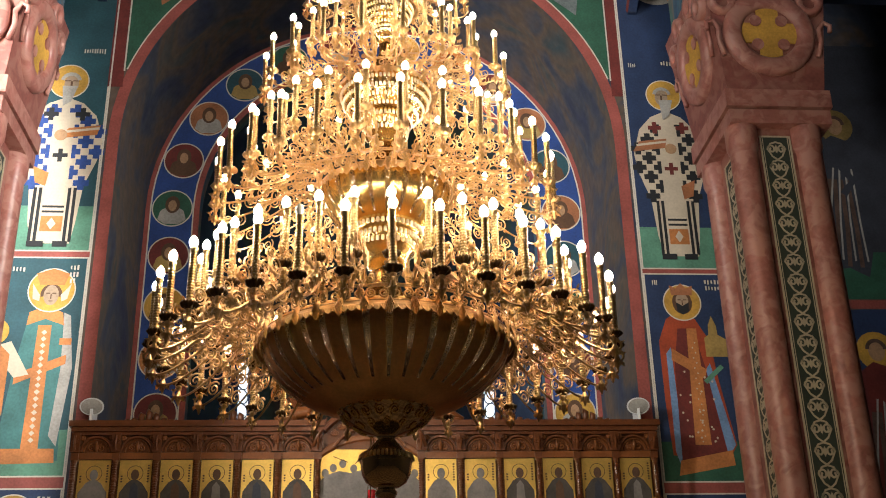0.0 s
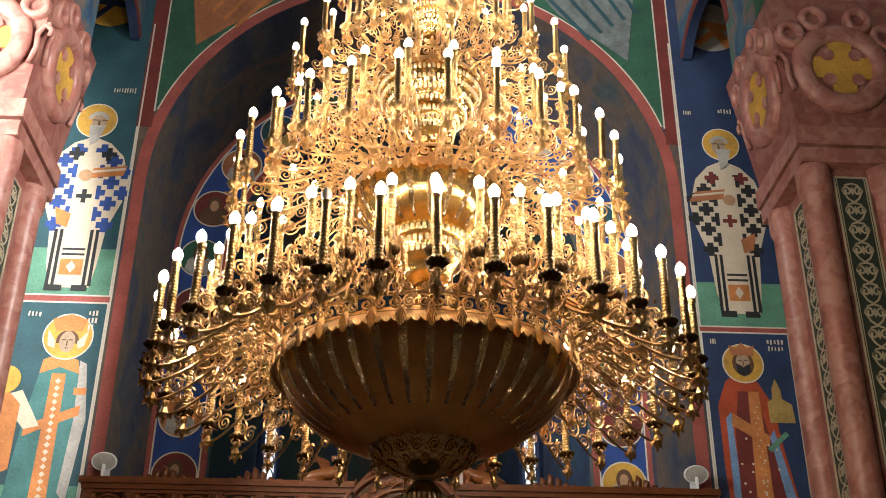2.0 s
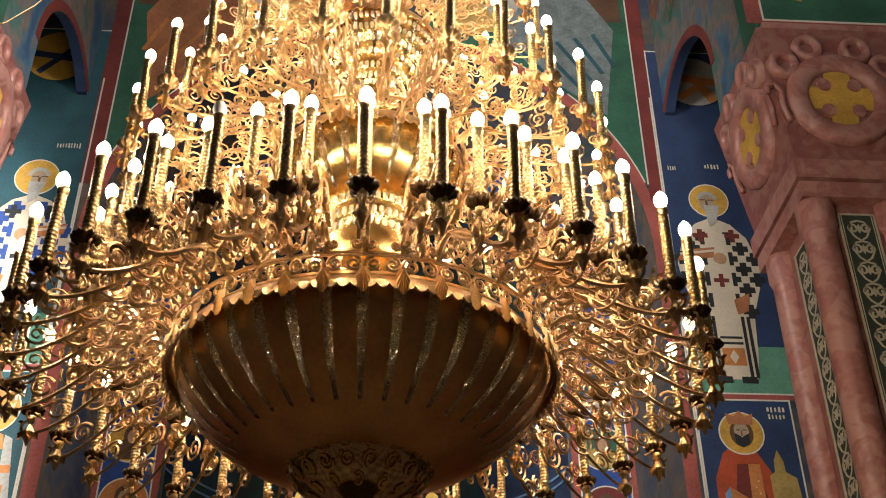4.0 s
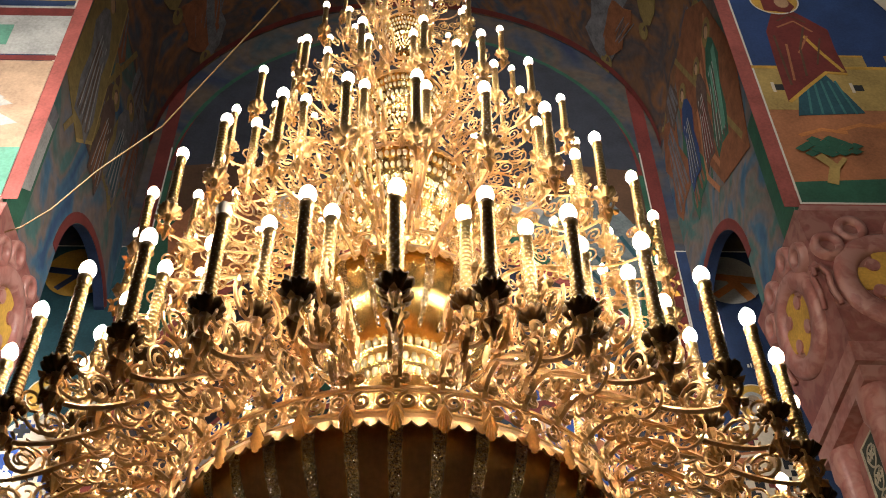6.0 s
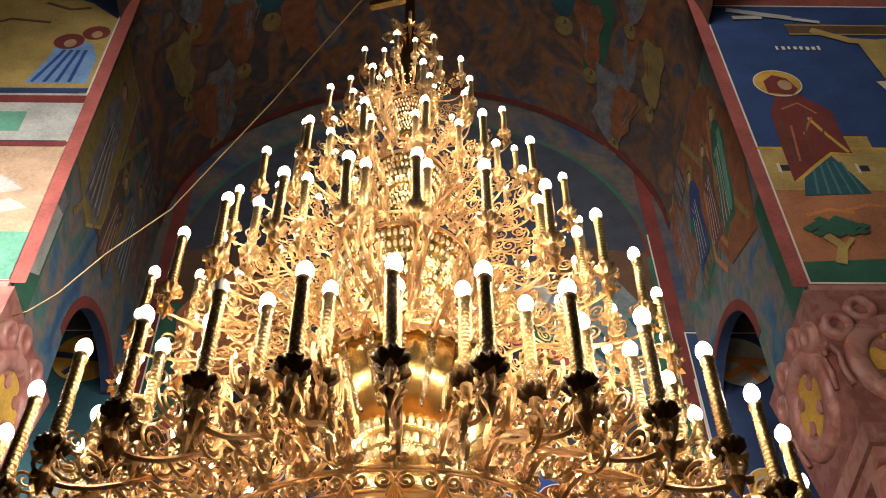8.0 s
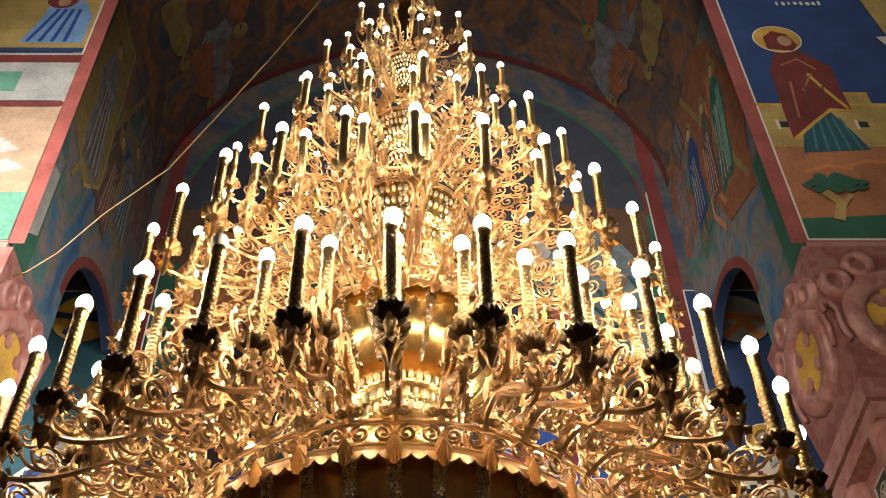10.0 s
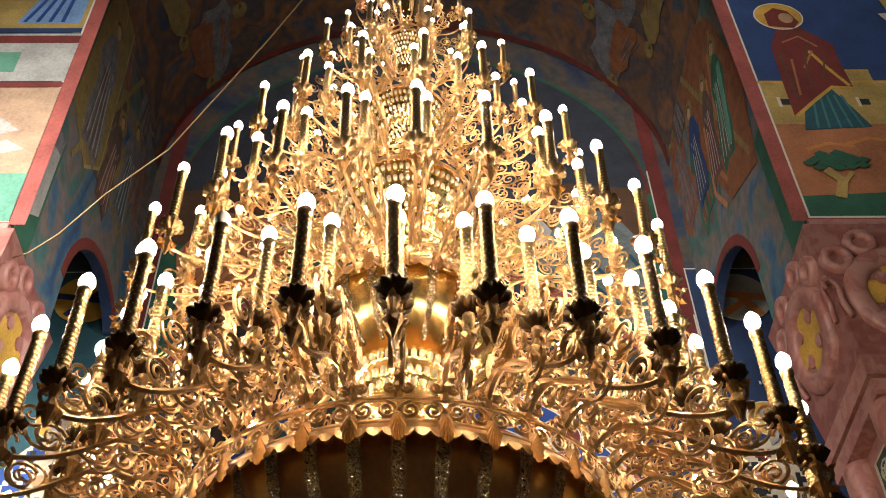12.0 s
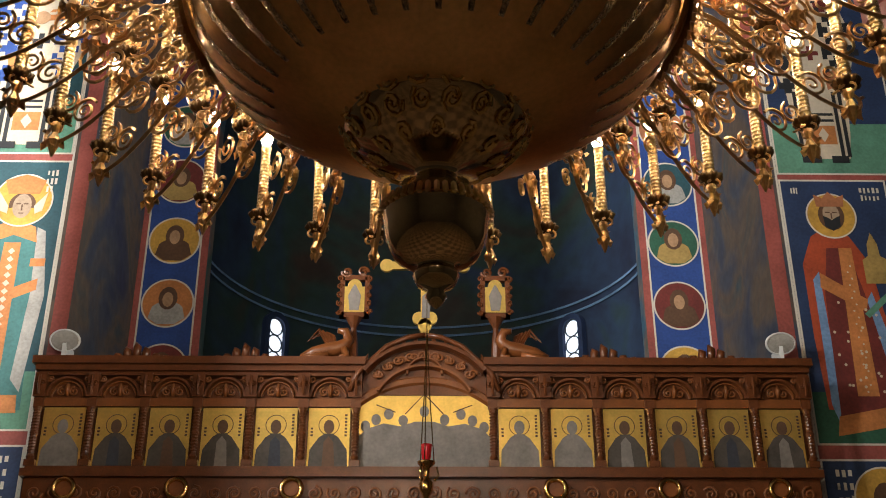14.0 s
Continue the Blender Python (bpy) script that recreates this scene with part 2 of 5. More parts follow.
class Geo:
    """Collects vertices and faces of one part."""

    def __init__(self):
        self.v, self.f, self.i = [], [], []

    def add(self, verts, faces, slot=0):
        o = len(self.v)
        self.v += [tuple(p) for p in verts]
        self.f += [tuple(o + k for k in q) for q in faces]
        self.i += [slot] * len(faces)
        return self

    def box(self, x0, x1, y0, y1, z0, z1, slot=0):
        return self.add([(x0, y0, z0), (x1, y0, z0), (x1, y1, z0), (x0, y1, z0), (x0, y0, z1), (x1, y0, z1), (x1, y1, z1), (x0, y1, z1)],
                        [(0, 3, 2, 1), (4, 5, 6, 7), (0, 1, 5, 4), (1, 2, 6, 5), (2, 3, 7, 6), (3, 0, 4, 7)], slot)

    def tube(self, pts, r, sides=5, slot=0, closed=False, flute=1.0):
        pts = [Vector(p) for p in pts]
        n = len(pts)
        rs = r if isinstance(r, (list, tuple)) else [r] * n
        verts, faces = [], []
        for k, p in enumerate(pts):
            a = pts[(k - 1) % n] if (k or closed) else p
            b = pts[(k + 1) % n] if (k < n - 1 or closed) else p
            t = (b - a).normalized() if (b - a).length > 1e-9 else Vector((0, 0, 1))
            up = Vector((0, 1, 0)) if abs(t.y) < 0.9 else Vector((1, 0, 0))
            e1 = t.cross(up).normalized()
            e2 = t.cross(e1)
            for s in range(sides):
                an = 2 * math.pi * s / sides
                verts.append(p + (e1 * math.cos(an) + e2 * math.sin(an)) * rs[k] * (flute if s % 2 else 1.0))
        for k in range(n if closed else n - 1):
            for s in range(sides):
                a, b = k * sides + s, k * sides + (s + 1) % sides
                c, d = ((k + 1) % n) * sides + (s + 1) % sides, ((k + 1) % n) * sides + s
                faces.append((a, b, c, d))
        if not closed:
            faces.append(tuple(range(sides))[::-1])
            faces.append(tuple((n - 1) * sides + s for s in range(sides)))
        return self.add(verts, faces, slot)

    def lathe(self, prof, seg=24, slot=0, cx=0.0, cy=0.0, cz=0.0):
        verts, faces = [], []
        for r, z in prof:
            for s in range(seg):
                a = 2 * math.pi * s / seg
                verts.append((cx + r * math.cos(a), cy + r * math.sin(a), cz + z))
        for k in range(len(prof) - 1):
            for s in range(seg):
                a, b = k * seg + s, k * seg + (s + 1) % seg
                faces.append((a, b, b + seg, a + seg))
        return self.add(verts, faces, slot)

    def prism(self, poly, put, d0, d1, slot=0, side=None):
        """poly: outline (a, b); put(a, b, d) gives the place at depth d."""
        n = len(poly)
        verts = [put(a, b, d0) for a, b in poly] + [put(a, b, d1) for a, b in poly]
        o = len(self.v)
        self.add(verts, [tuple(range(n)), tuple(range(2 * n - 1, n - 1, -1))], slot)
        sides = [(k, k + n, (k + 1) % n + n, (k + 1) % n) for k in range(n)]
        self.f += [tuple(o + k for k in q) for q in sides]
        self.i += [slot if side is None else side(poly[k], poly[(k + 1) % n]) for k in range(n)]
        return self

    def annulus(self, put, cx, cz, r0, r1, d0, d1, n=36, slot=0):
        verts, faces = [], []
        for k in range(n):
            c, s = math.cos(2 * math.pi * k / n), math.sin(2 * math.pi * k / n)
            m = .2 * (r1 - r0)
            verts += [put(cx + r0 * c, cz + r0 * s, d0), put(cx + r0 * c, cz + r0 * s, d1 - .4 * (d1 - d0)), put(cx + (r0 + m) * c, cz + (r0 + m) * s, d1), put(cx + (r1 - m) * c, cz + (r1 - m) * s, d1), put(cx + r1 * c, cz + r1 * s, d1 - .4 * (d1 - d0)), put(cx + r1 * c, cz + r1 * s, d0)]
        for k in range(n):
            a, b = 6 * k, 6 * ((k + 1) % n)
            faces += [(a + q, b + q, b + q + 1, a + q + 1) for q in range(5)]
        return self.add(verts, faces, slot)

    def arc_band(self, put, cx, cz, r0, r1, d0, d1, a0=0.0, a1=180.0, n=20, slot=0):
        verts, faces = [], []
        for k in range(n + 1):
            c, s = math.cos(radians(a0 + (a1 - a0) * k / n)), math.sin(radians(a0 + (a1 - a0) * k / n))
            m = .25 * (r1 - r0)
            verts += [put(cx + r * c, cz + r * s, d) for r, d in ((r0, d0), (r0, d1 - .3 * (d1 - d0)), (r0 + m, d1), (r1 - m, d1), (r1, d1 - .3 * (d1 - d0)), (r1, d0))]
        for k in range(n):
            faces += [(6 * k + q, 6 * k + 6 + q, 6 * k + 6 + (q + 1) % 6, 6 * k + (q + 1) % 6) for q in range(6)]
        faces += [tuple(range(6)), tuple(range(6 * n + 5, 6 * n - 1, -1))]
        return self.add(verts, faces, slot)

    def done(self, name, mats, smooth=False):
        return mesh(name, self.v, self.f, mats, smooth, self.i)


def circle(cx, cz, r, n=28, rz=None, a0=0.0, a1=360.0):
    full = abs(a1 - a0) >= 360
    return [(cx + r * math.cos(radians(a0 + (a1 - a0) * k / (n if full else n - 1))), cz + (rz or r) * math.sin(radians(a0 + (a1 - a0) * k / (n if full else n - 1)))) for k in range(n)]


def on_y(y):
    """Painted things on a wall that faces the nave's west end."""
    return lambda a, b, d: (a, y - d, b)


def on_x(x, s):
    """Painted things on a wall that faces the middle of the nave."""
    return lambda a, b, d: (x - s * d, a, b)


class Picture:
    """A painting of flat colour fields laid over one another on one surface."""

    def __init__(self, put, label, category="wall painting", group="", name="fresco", base=0.004, step=0.0012):
        self.ob = thing(name, label, category, group)
        self.put, self.d, self.step = put, base, step

    def field(self, name, poly, mat, label=""):
        self.d += self.step
        g = Geo().prism(poly, self.put, self.d - 0.004, self.d)
        return part(name, g.done(name, mat), self.ob, label)

    def each(self, name, polys, mat, label=""):
        self.d += self.step
        for i, q in enumerate(polys):
            part(name, Geo().prism(q, self.put, self.d - 0.004, self.d + (i % 9) * 0.0001).done(name, mat), self.ob, label)

    def many(self, name, polys, mat, label=""):
        self.d += self.step
        g = Geo()
        for i, q in enumerate(polys):
            g.prism(q, self.put, self.d - 0.004, self.d + (i % 9) * 0.0001)
        return part(name, g.done(name, mat), self.ob, label)


def rect(x0, x1, z0, z1):
    return [(x0, z0), (x1, z0), (x1, z1), (x0, z1)]


def stroke(pts, w):
    """A band of width w along a polyline."""
    pts = [Vector(p) for p in pts]
    a, b = [], []
    for k, p in enumerate(pts):
        t = (pts[min(k + 1, len(pts) - 1)] - pts[max(k - 1, 0)]).normalized()
        q = Vector((-t.y, t.x)) * w / 2
        a.append(p + q)
        b.append(p - q)
    return [tuple(p) for p in a + b[::-1]]


def strokes(pts, w):
    """The same as separate quads, for curves."""
    pts = [Vector(p) for p in pts]
    qs = []
    nn = []
    for k, p in enumerate(pts):
        t = (pts[min(k + 1, len(pts) - 1)] - pts[max(k - 1, 0)]).normalized()
        nn.append(Vector((-t.y, t.x)) * w / 2)
    for k in range(len(pts) - 1):
        qs.append([tuple(pts[k] + nn[k]), tuple(pts[k + 1] + nn[k + 1]), tuple(pts[k + 1] - nn[k + 1]), tuple(pts[k] - nn[k])])
    return qs


def ring_quads(cx, cz, r, w, n=36, a0=0.0, a1=360.0):
    return strokes([(cx + r * math.cos(radians(a0 + (a1 - a0) * k / n)), cz + r * math.sin(radians(a0 + (a1 - a0) * k / n))) for k in range(n + 1)], w)


def bars(x, z, n, w, h, seed):
    """Writing too worn to read: a row of small upright bars."""
    rg = random.Random(seed)
    return [rect(x + k * w / n, x + k * w / n + w / n * rg.uniform(0.35, 0.6), z + h * rg.uniform(0, 0.2), z + h * rg.uniform(0.75, 1)) for k in range(n)]


def cross_poly(x, z, s, t=0.34):
    q = s * t / 2
    h = s / 2
    return [(x - q, z - h), (x + q, z - h), (x + q, z - q), (x + h, z - q), (x + h, z + q), (x + q, z + q), (x + q, z + h), (x - q, z + h), (x - q, z + q), (x - h, z + q), (x - h, z - q), (x - q, z - q)]

# ---- structure ----
YW, YB, XP, YP = 15.5, 18.0, 4.40, 11.5   # east wall, inner arch, pier line, pier front
ZC, RA = 10.45, 3.97                      # main arch: centre height, radius
floor_ob = tagged(part("floor", Geo().box(-9.8, 9.8, -6.3, 22.5, -0.3, 0.0).done("floor", FLOOR)), "polished dark stone church floor", "floor", kind="structure")


def structure(name, geo, mats, label, category="wall", smooth=False):
    return tagged(part(name, geo.done(name, mats, smooth)), label, category, kind="structure")


def notch(xo, zb, zt, r, zc, n=40):
    arc = [(-r * math.cos(math.pi * k / n), zc + r * math.sin(math.pi * k / n)) for k in range(n + 1)]
    return [(-xo, zb), (-r, zb)] + arc + [(r, zb), (xo, zb), (xo, zt), (-xo, zt)]


def in_notch(r, zb):
    return lambda p, q: 1 if abs(p[0]) <= r + 1e-4 and abs(q[0]) <= r + 1e-4 and not (p[1] <= zb and q[1] <= zb) else 0


g = Geo().prism(notch(9.5, 0.0, 21.5, RA, ZC), lambda a, b, d: (a, d, b), YW, YB, 0, in_notch(RA, 0.0))
structure("wall_east", g, [MURALD, MURALD], "painted east wall with a great round arch")
g = Geo().prism(notch(4.6, 0.0, 15.0, 3.03, ZC), lambda a, b, d: (a, d, b), YB + 0.003, YB + 0.35, 0, in_notch(3.03, 0.0))
structure("wall_apse_arch", g, [BLUE, MURALB], "blue inner arch before the apse")
# apse, a half cylinder with a half dome
g = Geo()
NA = 40
verts, faces = [], []
levels = [(3.25, z) for z in (0, 3, 6, 7.0, 8.6, 9.5, ZC)] + [(3.25 * math.cos(radians(a)), ZC + 3.25 * math.sin(radians(a))) for a in range(10, 91, 10)]
for r, z in levels:
    for k in range(NA + 1):
        a = math.pi * k / NA
        verts.append((r * math.cos(a), YB + 0.3 + r * math.sin(a), z))
for j in range(len(levels) - 1):
    for k in range(NA):
        faces.append((j * (NA + 1) + k, j * (NA + 1) + k + 1, (j + 1) * (NA + 1) + k + 1, (j + 1) * (NA + 1) + k))
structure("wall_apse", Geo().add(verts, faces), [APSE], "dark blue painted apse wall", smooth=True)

# side walls over the aisle arches, from the pier to the east wall
for s, tag in ((1, "south"), (-1, "north")):
    yc, r, zc = 14.6, 1.35, 11.98
    arc = [(yc - r * math.cos(math.pi * k / 24), zc + r * math.sin(math.pi * k / 24)) for k in range(18)]
    poly = [(YP, 10.9), (yc - r, 10.9)] + [p for p in arc if p[0] < YW - .01] + [(YW, arc[-1][1]), (YW, 21.0), (YP, 21.0)]
    g = Geo().prism(poly, lambda a, b, d: (s * d, a, b), XP, XP + .15, 0, lambda p, q: 1 if yc - r - .01 <= min(p[0], q[0]) and max(p[0], q[0]) <= yc + r + .01 and max(p[1], q[1]) < 14 else 0)
    structure("wall_%s_arcade" % tag, g, [MURALB, NAVY], "painted arcade wall above an aisle arch")
    g = Geo().box(min(s * (XP + .153), s * 9.5), max(s * (XP + .153), s * 9.5), YP + 0.003, YP + 0.9, 11.07, 21.5)
    structure("wall_%s_front" % tag, g, [NAVY], "upper wall with framed wall paintings")
    g = Geo().box(min(s * 9.5, s * 9.8), max(s * 9.5, s * 9.8), -6.0, YB, 0, 21.5)
    structure("wall_%s_outer" % tag, g, [PLASTER], "dark painted outer wall")
    g = Geo().box(min(s * (XP + 1.31), s * 9.5), max(s * (XP + 1.31), s * 9.5), YP + 0.91, YW - 0.005, 14.5, 14.8)
    structure("ceiling_%s_aisle" % tag, g, [PLASTER], "dark aisle ceiling", "ceiling")
structure("wall_west", Geo().box(-9.8, 9.8, -6.3, -6.0, 0, 21.5), [PLASTER], "dark west wall of the nave")
# barrel vault before the east wall, flat ceiling elsewhere
ZV, RV = 16.9, 4.40
g = Geo()
nv = 32
for k in range(nv):
    a, b = math.pi * k / nv, math.pi * (k + 1) / nv
    pa, pb = (RV * math.cos(a), ZV + RV * math.sin(a)), (RV * math.cos(b), ZV + RV * math.sin(b))
    g.add([(pa[0], 7.0, pa[1]), (pb[0], 7.0, pb[1]), (pb[0], YW - .003, pb[1]), (pa[0], YW - .003, pa[1])], [(0, 1, 2, 3)])
structure("ceiling_vault", g, [MURALV], "painted barrel vault above the chandelier", "ceiling", True)
structure("ceiling", Geo().box(-9.8, 9.8, -6.3, 22.5, 21.5, 21.8), [PLASTER], "dark ceiling of the church", "ceiling")
structure("wall_apse_back", Geo().box(-9.8, 9.8, 22.2, 22.5, 0, 21.5), [PLASTER], "wall behind the apse")

# ---- painted borders of the east wall ----
P = Picture(on_y(YW), "brick red painted bands with white lines framing the great arch", "painted border", name="painted_border", base=0.003)
P.many("arch_band", ring_quads(0, ZC, RA + 0.09, 0.18, 48, 0, 180) + [rect(-RA - .18, -RA, 4.0, ZC), rect(RA, RA + .18, 4.0, ZC)], RED, "brick red band")
P.many("arch_line", ring_quads(0, ZC, RA + 0.19, 0.025, 48, 18, 162), WHITE, "white line")
for s in (1, -1):
    P.many("upright_band", [rect(min(s * 4.0, s * 4.24), max(s * 4.0, s * 4.24), 11.4, 18.8)], MAROON)
    P.many("upright_line", [rect(min(s * 4.188, s * 4.212), max(s * 4.188, s * 4.212), 4.0, 13.4), rect(min(s * 3.985, s * 4.01), max(s * 3.985, s * 4.01), 11.7, 16.8)], WHITE, "white line")
P.field("spandrel", [(-3.985, 11.75)] + [((RA + .2) * math.cos(radians(a)), ZC + (RA + .2) * math.sin(radians(a))) for a in range(162, 17, -4)] + [(3.985, 11.75), (3.985, 16.9)] + [(3.985 * math.cos(radians(a)), 16.4 + 3.985 * math.sin(radians(a))) for a in range(0, 181, 6)], DGREEN, "dark green painted spandrel")
P.many("lunette_band", ring_quads(0, 16.2, 3.93, 0.09, 40, 0, 180), MAROON)
P.many("lunette_line", ring_quads(0, 16.2, 3.86, 0.022, 40, 0, 180), WHITE)
# lunette figures above the arch
P.field("lunette_ground", [(3.9 * math.cos(radians(a)), 16.4 + 3.9 * math.sin(radians(a))) for a in range(0, 181, 6)] + [(-3.9, 15.6), (3.9, 15.6)], SLATE, "dark slate lunette")
P.field("lunette_hill", [(-3.9, 15.0), (3.9, 15.0), (3.9, 16.3), (2.4, 16.5), (0, 16.2), (-2.4, 16.5), (-3.9, 16.3)], BROWN)
P.many("cloud_ring", ring_quads(0, 14.2, 2.2, 0.55, 30, 20, 160), GREYW, "grey cloud band")
P.many("sky_field", [circle(0, 16.6, 2.4, 30, 1.7)], SLATE)
STEEL = paint("steel_grey_robe", (0.15, 0.18, 0.18), vary=.5, scale=5)
for s, m1, m2 in ((-1, TERRA, ORANGE), (1, STEEL, DTEAL)):
    P.field("robe_field", [(s * 3.5, 13.0), (s * 2.4, 13.9), (s * 1.9, 14.6), (s * 2.4, 15.6), (s * 3.2, 15.8), (s * 3.75, 14.8)], m1)
    P.many("fold", [stroke([(s * (2.2 + .3 * k), 14.3 + .1 * k), (s * (2.9 + .2 * k), 13.4 + .15 * k)], 0.07) for k in range(5)], m2)
    P.field("wing_field", [(s * 2.0, 14.7), (s * 1.2, 14.6), (s * .7, 15.2), (s * 1.5, 15.5)], SAND)


def framed_panel(x0, x1, z0, z1, put, ground, low, zlow, label, name="fresco"):
    P = Picture(put, label, "wall painting", "saints on the east wall", name)
    P.field("ground", rect(x0, x1, z0, z1), ground)
    if low:
        P.field("low_ground", rect(x0, x1, z0, zlow), low)
    lw = 0.022
    P.many("frame_line", [rect(x0, x1, z0, z0 + lw), rect(x0, x1, z1 - lw, z1), rect(x0, x0 + lw, z0, z1), rect(x1 - lw, x1, z0, z1)], WHITE, "white line")
    return P


def halo(P, x, z, r):
    P.field("halo", circle(x, z, r), OCHRE, "ochre disc")
    P.many("halo_line", ring_quads(x, z, r, 0.018, 36), WHITE)


def body(x, z0, h, w, lean=0.0):
    """A standing robe: narrow shoulders, full sleeves, a straight hem."""
    o = [(-.20, 0), (-.26, .12), (-.30, .34), (-.42, .5), (-.46, .62), (-.36, .78), (-.2, .86), (0, .9), (.2, .86), (.36, .78), (.46, .62), (.42, .5), (.3, .34), (.26, .12), (.22, 0)]
    return [(x + a * w + lean * b, z0 + b * h) for a, b in o]


def bishop(P, x, z0, h, w, dark, light, s):
    H = h
    P.field("robe", body(x, z0, H, w), light)
    step = .135 * w
    crosses = []
    for i in range(-4, 5):
        for j in range(0, 12):
            if (i + j) % 2:
                continue
            px, pz = x + i * step, z0 + (.36 * H) + j * step
            lim = .46 * w if pz > z0 + .5 * H else .28 * w + .12 * w * (pz - z0 - .36 * H) / (.14 * H)
            if pz > z0 + .74 * H:
                lim = .36 * w * (z0 + .92 * H - pz) / (.18 * H)
            if .13 * w < abs(px - x) < lim:
                crosses.append(cross_poly(px, pz, step * 1.3, 0.42))
    P.each("robe_cross", crosses, dark, "dark crosses of the vestment")
    P.field("stole", [(x - .13 * w, z0 + .06 * H), (x - .12 * w, z0 + .8 * H), (x + .12 * w, z0 + .8 * H), (x + .13 * w, z0 + .06 * H)], IVORY, "ivory stole")
    P.each("stole_cross", [cross_poly(x, z0 + .53 * H, .17 * w, .3), cross_poly(x - .16 * w, z0 + .79 * H, .17 * w, .34), cross_poly(x + .2 * w, z0 + .79 * H, .17 * w, .34)], BLACK if dark is BLUE else MAROON)
    P.each("robe_stripe", [rect(x + k * w, x + (k + .035) * w, z0 + .01 * H, z0 + .33 * H) for k in (-.24, -.18, .14, .2)], BLACK)
    P.field("stole_end", rect(x - .12 * w, x + .12 * w, z0 + .07 * H, z0 + .16 * H), ORANGE)
    P.each("stole_stripe", [rect(x - .12 * w, x + .12 * w, z0 + k * H, z0 + (k + .012) * H) for k in (.18, .21)], BLACK)
    P.many("ornament", [[(x, z0 + .08 * H), (x + .05 * w, z0 + .115 * H), (x, z0 + .15 * H), (x - .05 * w, z0 + .115 * H)]], IVORY)
    P.field("cuff", [(x - s * .1 * w, z0 + .42 * H), (x - s * .28 * w, z0 + .46 * H), (x - s * .24 * w, z0 + .36 * H), (x - s * .12 * w, z0 + .34 * H)], ORANGE if dark is BLUE else TERRA)
    bx = x + s * .22 * w
    P.field("book", [(bx - .25 * w, z0 + .635 * H), (bx + .17 * w, z0 + .66 * H), (bx + .2 * w, z0 + .72 * H), (bx - .16 * w, z0 + .70 * H)], ORANGE if dark is BLUE else TERRA, "painted book")
    P.many("book_edge", [stroke([(bx - .2 * w, z0 + .675 * H), (bx + .19 * w, z0 + .70 * H)], .03 * w)], IVORY)
    P.field("hand_field", circle(x - s * .02 * w, z0 + .655 * H, .075 * w, 12), FLESH)
    P.each("shoe", [rect(x - .24 * w, x - .06 * w, z0 - .02 * H, z0 + .012 * H), rect(x + .04 * w, x + .2 * w, z0 - .02 * H, z0 + .012 * H)], BLACK)
    halo(P, x, z0 + 1.0 * H, .225 * w)
    P.field("head", circle(x + s * .03 * w, z0 + .985 * H, .085 * w, 16, .125 * w), FACE)
    P.many("brow", [rect(x + (s * .03 + q) * w - .035 * w, x + (s * .03 + q) * w + .035 * w, z0 + 1.0 * H, z0 + 1.006 * H) for q in (-.045, .05)] + [rect(x + s * .03 * w - .012 * w, x + s * .03 * w + .012 * w, z0 + .97 * H, z0 + 1.0 * H)], BROWN)
    P.field("beard", [(x - .07 * w, z0 + .97 * H), (x + .11 * w, z0 + .97 * H), (x + .05 * w, z0 + .87 * H), (x - .04 * w, z0 + .84 * H)], GREYW)
    P.many("hair", ring_quads(x + s * .02 * w, z0 + 1.0 * H, .10 * w, .045 * w, 12, 10, 170), GREYW)


# upper panels: two bishops in crossed vestments
P = framed_panel(4.215, 5.75, 8.28, 14.4, on_y(YW), NAVY, GREEN, 9.0, "fresco of a haloed bishop in a black-and-white crossed vestment")
bishop(P, 4.86, 8.50, 2.92, 1.28, BLACK, IVORY, -1)
P.many("inscription", bars(4.32, 11.95, 4, .14, .1, 1) + bars(4.88, 12.0, 5, .24, .1, 2), WHITE, "worn white letters")
P.field("disc", circle(4.93, 13.75, .50, 32), GREYW, "grey disc with an orange cross")
P.many("disc_ray", [stroke([(4.5, 13.85), (5.4, 13.72)], .14), stroke([(4.68, 13.4), (5.0, 13.65)], .12), stroke([(4.95, 13.8), (5.22, 13.35)], .16)], ORANGE)
P = framed_panel(-5.75, -4.215, 8.49, 14.4, on_y(YW), DTEAL, GREEN, 9.25, "fresco of a haloed bishop in a blue-and-white crossed vestment")
bishop(P, -4.84, 8.62, 2.85, 1.36, BLUE, IVORY, 1)
P.many("inscription", bars(-4.66, 12.0, 9, .36, .1, 3), WHITE, "worn white letters")
P.field("disc", circle(-4.93, 13.8, .5, 32), OCHRE, "ochre disc with dark rays")
P.many("disc_ray", [stroke([(-5.4, 13.85), (-4.5, 13.72)], .12), stroke([(-5.2, 13.45), (-4.7, 14.0)], .1)], NAVY)

# lower panel: king with scarlet cloak and a model church
P = framed_panel(4.215, 5.5, 4.95, 8.21, on_y(YW), NAVY, DGREEN, 5.55, "fresco of a crowned king in maroon robe and scarlet cloak")
P.field("cloak", [(4.40, 5.35), (4.36, 6.2), (4.36, 7.1), (4.5, 7.45), (4.72, 7.6), (4.95, 7.45), (5.14, 7.1), (5.2, 6.5), (5.36, 5.5), (5.2, 5.25)], SCARLET, "scarlet cloak")
P.many("cloak_lining", [[(4.44, 5.4), (4.45, 6.9), (4.53, 7.0), (4.56, 5.5), (4.5, 5.2)], [(5.0, 6.6), (5.1, 6.75), (5.34, 5.5), (5.2, 5.3)]], SKYB, "blue lining")
